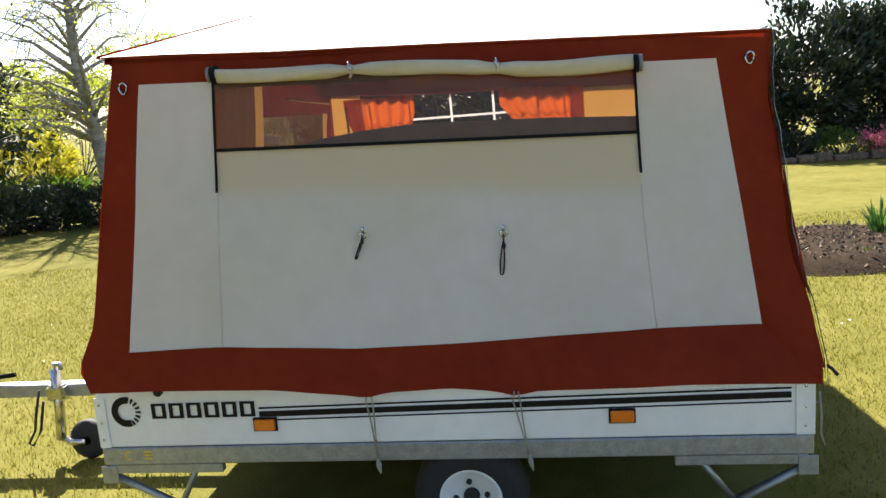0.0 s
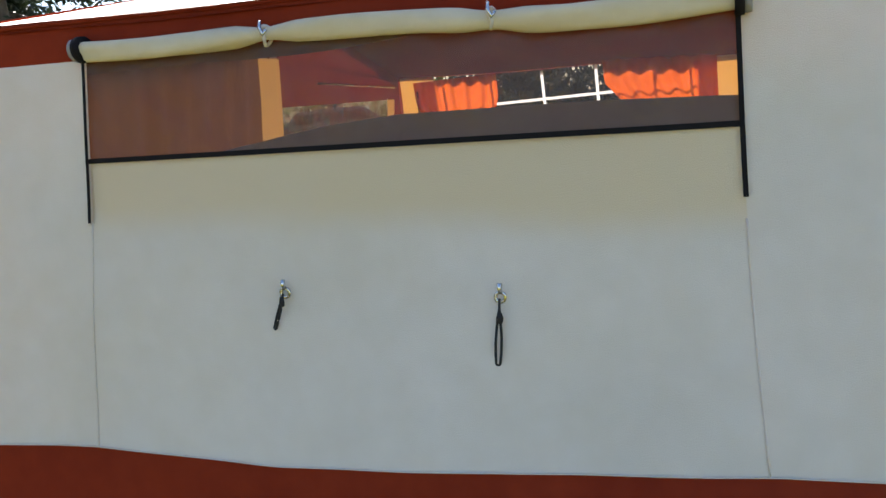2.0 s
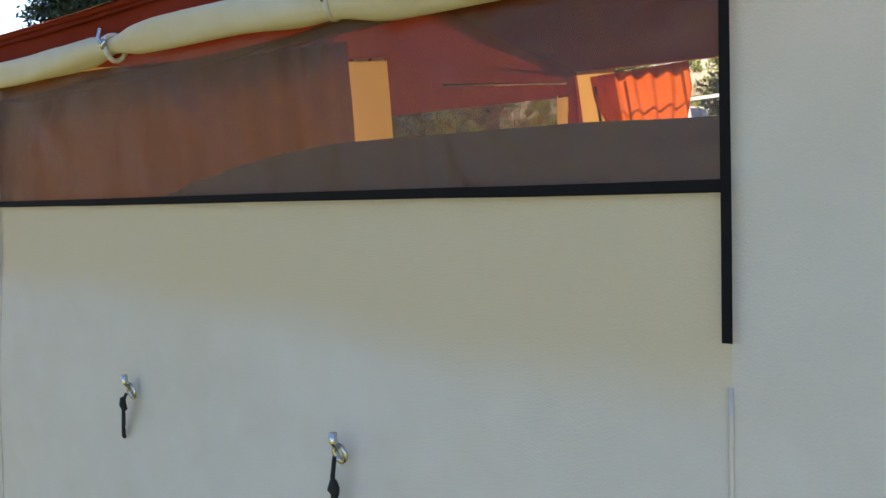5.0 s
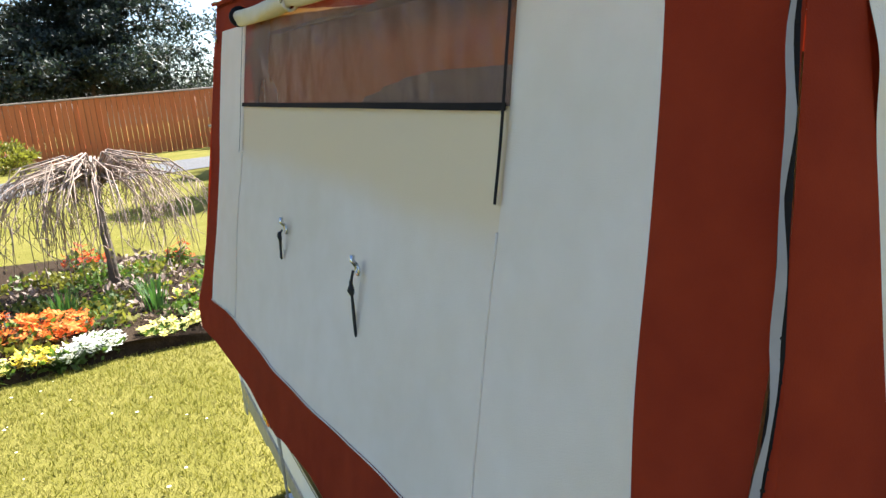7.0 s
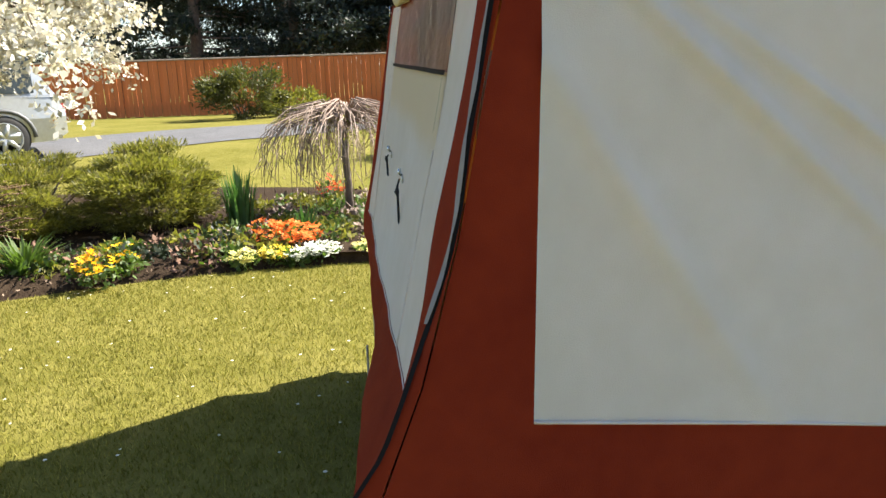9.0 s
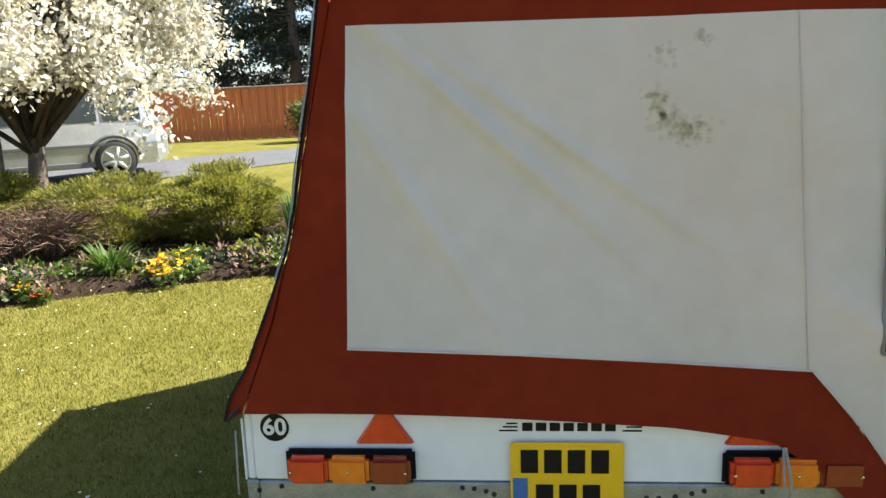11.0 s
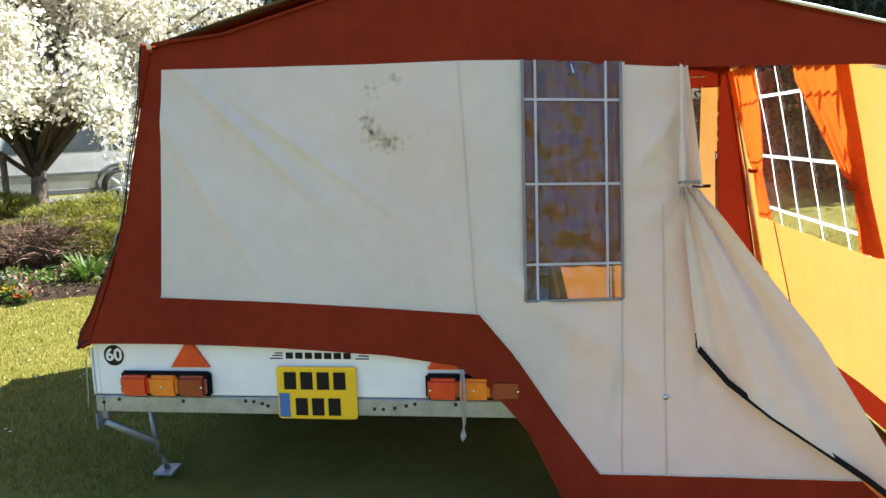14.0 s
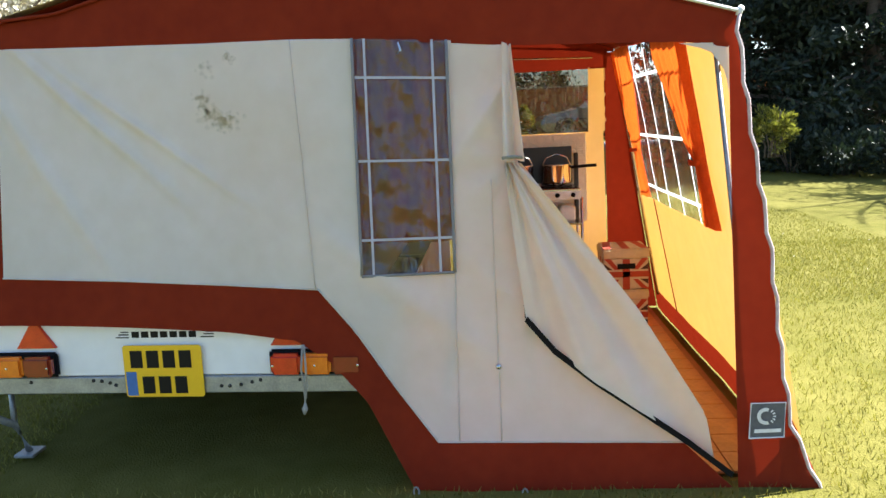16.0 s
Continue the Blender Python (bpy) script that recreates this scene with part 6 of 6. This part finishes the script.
# distance haze is painted into the hills' blue-grey colour
tagged(put("backdrop", mesh_of([(-420, -150, -2), (-420, 200, -2), (-420, 200, 7), (-420, 90, 10), (-420, 20, 8), (-420, -60, 12), (-420, -150, 9)], [(0, 1, 2, 3, 4, 5, 6)], LEAFM("far_hill", (0.20, 0.24, 0.26), (0.16, 0.2, 0.22)))), "hazy blue far hills", "hills", kind="structure")

# ---- cars ----
SILVER = mat("silver_paint", (0.55, 0.57, 0.58), 0.28, 0.6, scale=3, coat=0.6)
GLASSD = mat("dark_car_glass", (0.03, 0.04, 0.045), 0.06, spec=0.7)
TRIM = mat("grey_plastic_trim", (0.10, 0.105, 0.11), 0.6)


def car(name, m, label, length, height, wheel_r):
    """A tall estate: its body is a row of sections from nose to tail."""
    c = thing(name, (0, 0, 0), label, "car")
    c.matrix_basis = m
    L, H = length, height
    secs = [(0.0, 0.42, 0.62, 0.70), (0.03, 0.30, 0.78, 0.82), (0.22, 0.26, 0.92, 0.88), (0.27, 0.26, 0.97, 0.90), (0.5, 0.26, 1.0, 0.90), (0.75, 0.26, 1.02, 0.90), (0.95, 0.28, 1.02, 0.88), (0.995, 0.40, 0.95, 0.80)]
    verts, faces = [], []
    for s, zb, zt, w in secs:
        x = (s - 0.5) * L
        for y, z in ((-w, zb), (-w - 0.02, (zb + zt) / 2), (-w + 0.04, zt), (w - 0.04, zt), (w + 0.02, (zb + zt) / 2), (w, zb)):
            verts.append((x, y, z))
    for i in range(len(secs) - 1):
        for k in range(6):
            k2 = (k + 1) % 6
            faces.append((i * 6 + k, i * 6 + k2, i * 6 + 6 + k2, i * 6 + 6 + k))
    faces += [tuple(range(6))[::-1], tuple((len(secs) - 1) * 6 + k for k in range(6))]
    body = put("body", mesh_of(verts, faces, SILVER), c)
    gh = [(0.27, 0.97, 0.82), (0.41, H - 0.04, 0.66), (0.60, H, 0.67), (0.88, H - 0.04, 0.66), (0.97, 1.02, 0.80)]
    verts, faces = [], []
    for s, z, w in gh:
        x = (s - 0.5) * L
        verts += [(x, -0.86, 0.985), (x, -w, z), (x, w, z), (x, 0.86, 0.985)]
    for i in range(4):
        for k in range(3):
            faces.append((i * 4 + k, i * 4 + k + 1, i * 4 + 5 + k, i * 4 + 4 + k))
    put("cabin", mesh_of(verts, faces, SILVER), c)
    for s0, s1 in ((0.36, 0.54), (0.56, 0.74), (0.76, 0.90)):
        for sg in (-1, 1):
            z0, z1 = 1.05, H - 0.12
            w0, w1 = sg * 0.862, sg * 0.715
            top0 = s0 + (0.055 if s0 < 0.4 else 0.0)
            put("side_window", mesh_of([((s0 - 0.5) * L, w0, z0), ((s1 - 0.5) * L, w0, z0), ((s1 - 0.5) * L, w1, z1), ((top0 - 0.5) * L, w1, z1)], [(0, 1, 2, 3)], GLASSD), c)
    put("windscreen", mesh_of([((0.285 - 0.5) * L, -0.72, 1.03), ((0.285 - 0.5) * L, 0.72, 1.03), ((0.395 - 0.5) * L, 0.6, H - 0.08), ((0.395 - 0.5) * L, -0.6, H - 0.08)], [(0, 1, 2, 3)], GLASSD), c)
    for sg in (-1, 1):
        part("sill", box(-L * 0.27, sg * 0.90 - 0.02, 0.26, L * 0.27, sg * 0.90 + 0.02, 0.36, 0.01), TRIM, c)
        part("door_strip", box(-L * 0.24, sg * 0.925 - 0.008, 0.62, L * 0.27, sg * 0.925 + 0.008, 0.67, 0.005), TRIM, c)
        part("door_mirror", box(-L * 0.17, sg * 1.0 - 0.08, 1.02, -L * 0.15 + 0.06, sg * 1.0 + 0.08, 1.16, 0.03, 2), SILVER, c)
        for s in (0.185, 0.79):
            x = (s - 0.5) * L
            arch = [(x + (wheel_r + 0.07) * math.cos(w), sg * 0.915, wheel_r + (wheel_r + 0.07) * math.sin(w)) for w in [k * math.pi / 12 for k in range(13)]]
            put("wheel_arch", mesh_of(*tube(arch, 0.035, 6), TRIM, True), c)
            v, f = lathe([(wheel_r * 0.62, 0.09), (wheel_r * 0.9, 0.10), (wheel_r, 0.06), (wheel_r, -0.06), (wheel_r * 0.9, -0.1), (wheel_r * 0.5, -0.09), (0.0, -0.09)], 28)
            wh = put("wheel", mesh_of([(x + a, sg * (0.84 + q), wheel_r + b) for a, b, q in v], f, RUBBER, True), c)
            v, f = lathe([(0.0, 0.05), (wheel_r * 0.3, 0.05), (wheel_r * 0.62, 0.03)], 20)
            put("brake_disc", mesh_of([(x + a, sg * (0.84 + q), wheel_r + b) for a, b, q in v], f, BLACK), wh)
            v, f = lathe([(wheel_r * 0.58, 0.07), (wheel_r * 0.66, 0.10), (wheel_r * 0.70, 0.09)], 28)
            put("rim", mesh_of([(x + a, sg * (0.84 + q), wheel_r + b) for a, b, q in v], f, SILVER, True), wh)
            for k in range(6):
                w = k * math.pi / 3 + 0.3
                put("spoke", mesh_of(*tube([(x, sg * 0.925, wheel_r), (x + wheel_r * 0.62 * math.cos(w), sg * 0.93, wheel_r + wheel_r * 0.62 * math.sin(w))], [0.05, 0.032], 6), SILVER, True), wh)
        part("headlamp", box(-L * 0.49, sg * 0.62 - 0.14, 0.62, -L * 0.455, sg * 0.62 + 0.14, 0.76, 0.03, 2), VINYL, c)
        part("rear_light", box(L * 0.478, sg * 0.72 - 0.08, 0.70, L * 0.497, sg * 0.72 + 0.08, 0.98, 0.02, 2), REDLENS, c)
    return c


cx, cy = -8.95, -7.75
car("car", pose(cx, cy, gz(cx, cy) + 0.03, 0, 0, math.degrees(math.atan2(0.84, -0.545))), "silver four-wheel-drive car parked on the drive", 4.5, 1.72, 0.36)
car("car", pose(-8.9, 20.2, gz(-8.9, 20.2) + 0.02, 0, 0, 200), "silver estate car parked beyond the birch", 4.3, 1.45, 0.31)
car("car", pose(-24.3 + 4.0, 5.6, gz(-20, 5) + 0.02, 0, 0, 95), "dark car parked on the drive by the fence", 4.3, 1.45, 0.31)

# ---- living room of the tent ----
VINYLFLOOR = mat("brown_tile_floor", (0.32, 0.13, 0.035), 0.45, color2=(0.20, 0.075, 0.02), scale=6, spec=0.4)
floor = tagged(put("floor", mesh_of([(-0.15, 1.72, GZ + 0.012), (2.14, 1.72, GZ + 0.012), (2.14, 2.96, GZ + 0.012), (-0.15, 2.96, GZ + 0.012)], [(0, 1, 2, 3)], VINYLFLOOR)), "brown patterned vinyl floor inside the tent", "floor", kind="structure")
tile = mesh_of(*(lambda b: ([v.co[:] for v in b.verts], [tuple(v.index for v in f.verts) for f in b.faces]))(box(-0.074, -0.074, 0.0, 0.074, 0.074, 0.004, 0.0015)),
               mat("floor_tile_print", (0.50, 0.20, 0.05), 0.4, color2=(0.32, 0.12, 0.03), scale=9, spec=0.4))
for i in range(15):
    for j in range(8):
        put("tile", tile, floor, "", pose(-0.07 + i * 0.152, 1.79 + j * 0.152, GZ + 0.0125))
KWHITE = mat("white_quilted_panel", (0.84, 0.84, 0.81), 0.5, color2=(0.76, 0.76, 0.73), scale=8, bump=1.0, bscale=24)
kit = thing("camp_kitchen", (0.05, 2.31, GZ), "folding camp kitchen with a white quilted wind shield", "kitchen stand")
KM = Matrix.Translation((-0.05, -2.2, -GZ))


def kp(name, bm, material, label=""):
    return part(name, bm, material, kit, label, False, KM)


kp("back_panel", box(-0.07, 1.90, 0.555, -0.055, 2.455, 1.095, 0.004), KWHITE, "white quilted splash panel")
for i in range(11):
    for j in range(3):
        kp("quilt_pad", box(-0.055, 1.91 + i * 0.049, 0.965 + j * 0.042, -0.047, 1.953 + i * 0.049, 1.001 + j * 0.042, 0.006), KWHITE)
kp("wind_shield", box(-0.045, 1.93, 0.80, -0.036, 2.365, 1.02, 0.003), mat("navy_shield", (0.012, 0.016, 0.035), 0.35), "dark blue metal wind shield")
kp("stove_body", box(-0.035, 1.92, 0.735, 0.24, 2.385, 0.79, 0.006), STEEL, "two-burner gas stove")
kp("stove_front", box(0.241, 1.92, 0.725, 0.249, 2.385, 0.775, 0.003), KWHITE)
for y in (2.10, 2.25, 2.34):
    v, f = lathe([(0.0, 0.016), (0.012, 0.015), (0.014, 0.0)], 12)
    put("knob", mesh_of([(0.249 + c, y + a, 0.752 + b) for a, b, c in v], f, BLACK, True), kit, "", KM)
for y in (2.04, 2.26):
    for k in range(4):
        w = k * math.pi / 2 + 0.4
        put("pan_support", mesh_of(*tube([(0.10 + 0.02 * math.cos(w), y + 0.02 * math.sin(w), 0.795), (0.10 + 0.10 * math.cos(w), y + 0.10 * math.sin(w), 0.812)], 0.004, 5), BLACK), kit, "", KM)
kp("shelf", box(-0.03, 1.92, 0.575, 0.24, 2.40, 0.587, 0.003), STEEL)
kp("shelf_bin", box(0.0, 1.95, 0.588, 0.2, 2.24, 0.66, 0.01), LINING)
kp("shelf_bin", box(0.02, 2.27, 0.588, 0.18, 2.36, 0.68, 0.01), KWHITE)
kp("side_board", box(-0.03, 2.375, 0.588, 0.0, 2.40, 0.98, 0.004), mat("dark_board", (0.02, 0.02, 0.022), 0.5))
for x in (-0.02, 0.23):
    for y in (1.93, 2.39):
        put("leg", mesh_of(*tube([(x, y, GZ + 0.02), (x, y, 0.735)], 0.009, 6), STEEL, True), kit, "", KM)
for k in range(2):
    pan = thing("saucepan", (0.10, 2.15 + k * 0.22, 0.812), "shiny steel saucepan with a wire handle on the stove", "saucepan", "pans on the stove")
    v, f = lathe([(0.0, 0.0), (0.082, 0.0), (0.086, 0.008), (0.086, 0.105), (0.092, 0.110), (0.088, 0.112), (0.0, 0.114)], 28)
    put("pot", mesh_of(v, f, POTSTEEL, True), pan)
    put("bail_handle", mesh_of(*tube([(0, -0.085, 0.10), (0.0, -0.06, 0.15), (0.0, 0.0, 0.172), (0.0, 0.06, 0.15), (0, 0.085, 0.10)], 0.004, 6), STEEL, True), pan)
    if k:
        put("handle", mesh_of(*tube([(0.02, 0.085, 0.09), (0.03, 0.16, 0.096), (0.04, 0.23, 0.098)], 0.009, 8), BLACK, True), pan)
# two flag-printed storage boxes, one on the other
BXCREAM, BXRED, BXBLUE = mat("box_cream", (0.62, 0.50, 0.36), 0.7), mat("box_red", (0.42, 0.05, 0.02), 0.7), mat("box_brown", (0.06, 0.02, 0.02), 0.7)


def flag_box(x, y, z, s, h):
    b = thing("storage_box", (x, y, z), "square fabric storage box with red and cream flag print", "storage box", "storage boxes")
    part("box_body", box(-s, -s, 0, s, s, h - 0.05, 0.008, 2), BXCREAM, b)
    part("lid", box(-s - 0.006, -s - 0.006, h - 0.055, s + 0.006, s + 0.006, h, 0.008, 2), BXCREAM, b)
    for dx, dy, ax in ((s + 0.0015, 0, 0), (0, -s - 0.0015, 1)):
        for u0, u1, z0, z1, mt in ((-0.02, 0.02, 0.0, 1, BXRED), (-1, 1, 0.4, 0.6, BXRED)):
            if ax == 0:
                q = [(dx, max(-s, u0 * (1 if u0 == -1 else 1)) if u0 != -1 else -s, z0 * (h - 0.06) + 0.002), (dx, u1 if u1 != 1 else s, z0 * (h - 0.06) + 0.002), (dx, u1 if u1 != 1 else s, z1 * (h - 0.06)), (dx, u0 if u0 != -1 else -s, z1 * (h - 0.06))]
            else:
                q = [(u0 if u0 != -1 else -s, dy, z0 * (h - 0.06) + 0.002), (u1 if u1 != 1 else s, dy, z0 * (h - 0.06) + 0.002), (u1 if u1 != 1 else s, dy, z1 * (h - 0.06)), (u0 if u0 != -1 else -s, dy, z1 * (h - 0.06))]
            put("red_band", mesh_of(q, [(0, 1, 2, 3)], mt), b)
        for sy in (-1, 1):
            for sz in (0, 1):
                z0, z1 = (0.0, 0.34) if sz == 0 else (1.0, 0.66)
                za, zb = z0 * (h - 0.06) + 0.004, z1 * (h - 0.06)
                pts = [(sy * s * 0.98, za), (sy * s * 0.70, za), (sy * s * 0.30, zb), (sy * s * 0.52, zb)]
                q = [((dx + 0.0004, a, c) if ax == 0 else (a, dy - 0.0004, c)) for a, c in pts]
                put("red_ray", mesh_of(q, [(0, 1, 2, 3)], BXRED), b)
                pts = [(sy * s * 0.98, za + (zb - za) * 0.45), (sy * s * 0.98, zb), (sy * s * 0.62, zb)]
                q = [((dx + 0.0004, a, c) if ax == 0 else (a, dy - 0.0004, c)) for a, c in pts]
                put("dark_field", mesh_of(q, [(0, 1, 2)], BXBLUE), b)
    part("handle_slot", box(s + 0.002, -0.05, h - 0.115, s + 0.006, 0.05, h - 0.085, 0.003), BLACK, b)
    for k in (-1, 0, 1):
        put("lid_band", mesh_of([(-s, k * s * 0.62 - 0.022, h + 0.001), (s, k * s * 0.62 - 0.022 + k * 0.03, h + 0.001), (s, k * s * 0.62 + 0.022 + k * 0.03, h + 0.001), (-s, k * s * 0.62 + 0.022, h + 0.001)], [(0, 1, 2, 3)], BXRED), b)


flag_box(0.26, 2.72, GZ + 0.017, 0.125, 0.235)
flag_box(0.255, 2.725, GZ + 0.253, 0.125, 0.235)

# mildew marks on the end wall
MILDEW = clear("mildew", (0.97, 0.965, 0.94), 0.0, 0.5, 0.05, (0.34, 0.31, 0.22), 0.0)
mil = []
for cy0, cz0, n, sp in ((1.115, 1.405, 14, 0.014), (1.20, 1.43, 10, 0.010), (1.085, 1.31, 26, 0.016), (1.10, 1.27, 30, 0.016), (1.13, 1.24, 30, 0.016), (1.165, 1.225, 30, 0.014), (1.20, 1.245, 14, 0.014)):
    for k in range(n):
        y, z, r = cy0 + rng.normal(0, sp), cz0 + rng.normal(0, sp), rng.uniform(0.003, 0.011)
        p = crease_b(pb(y, z, 0.0025 + 0.00005 * k))
        mil.append(np.array([(p.x, p.y + r * math.cos(w) * (1 + 0.3 * math.sin(3 * w + k)), p.z + r * math.sin(w)) for w in [i * math.pi / 4 for i in range(8)]]))
tagged(put("mildew_stain", fast_mesh(np.concatenate(mil), 8, MILDEW), tent, "", NM), kind="stuff")
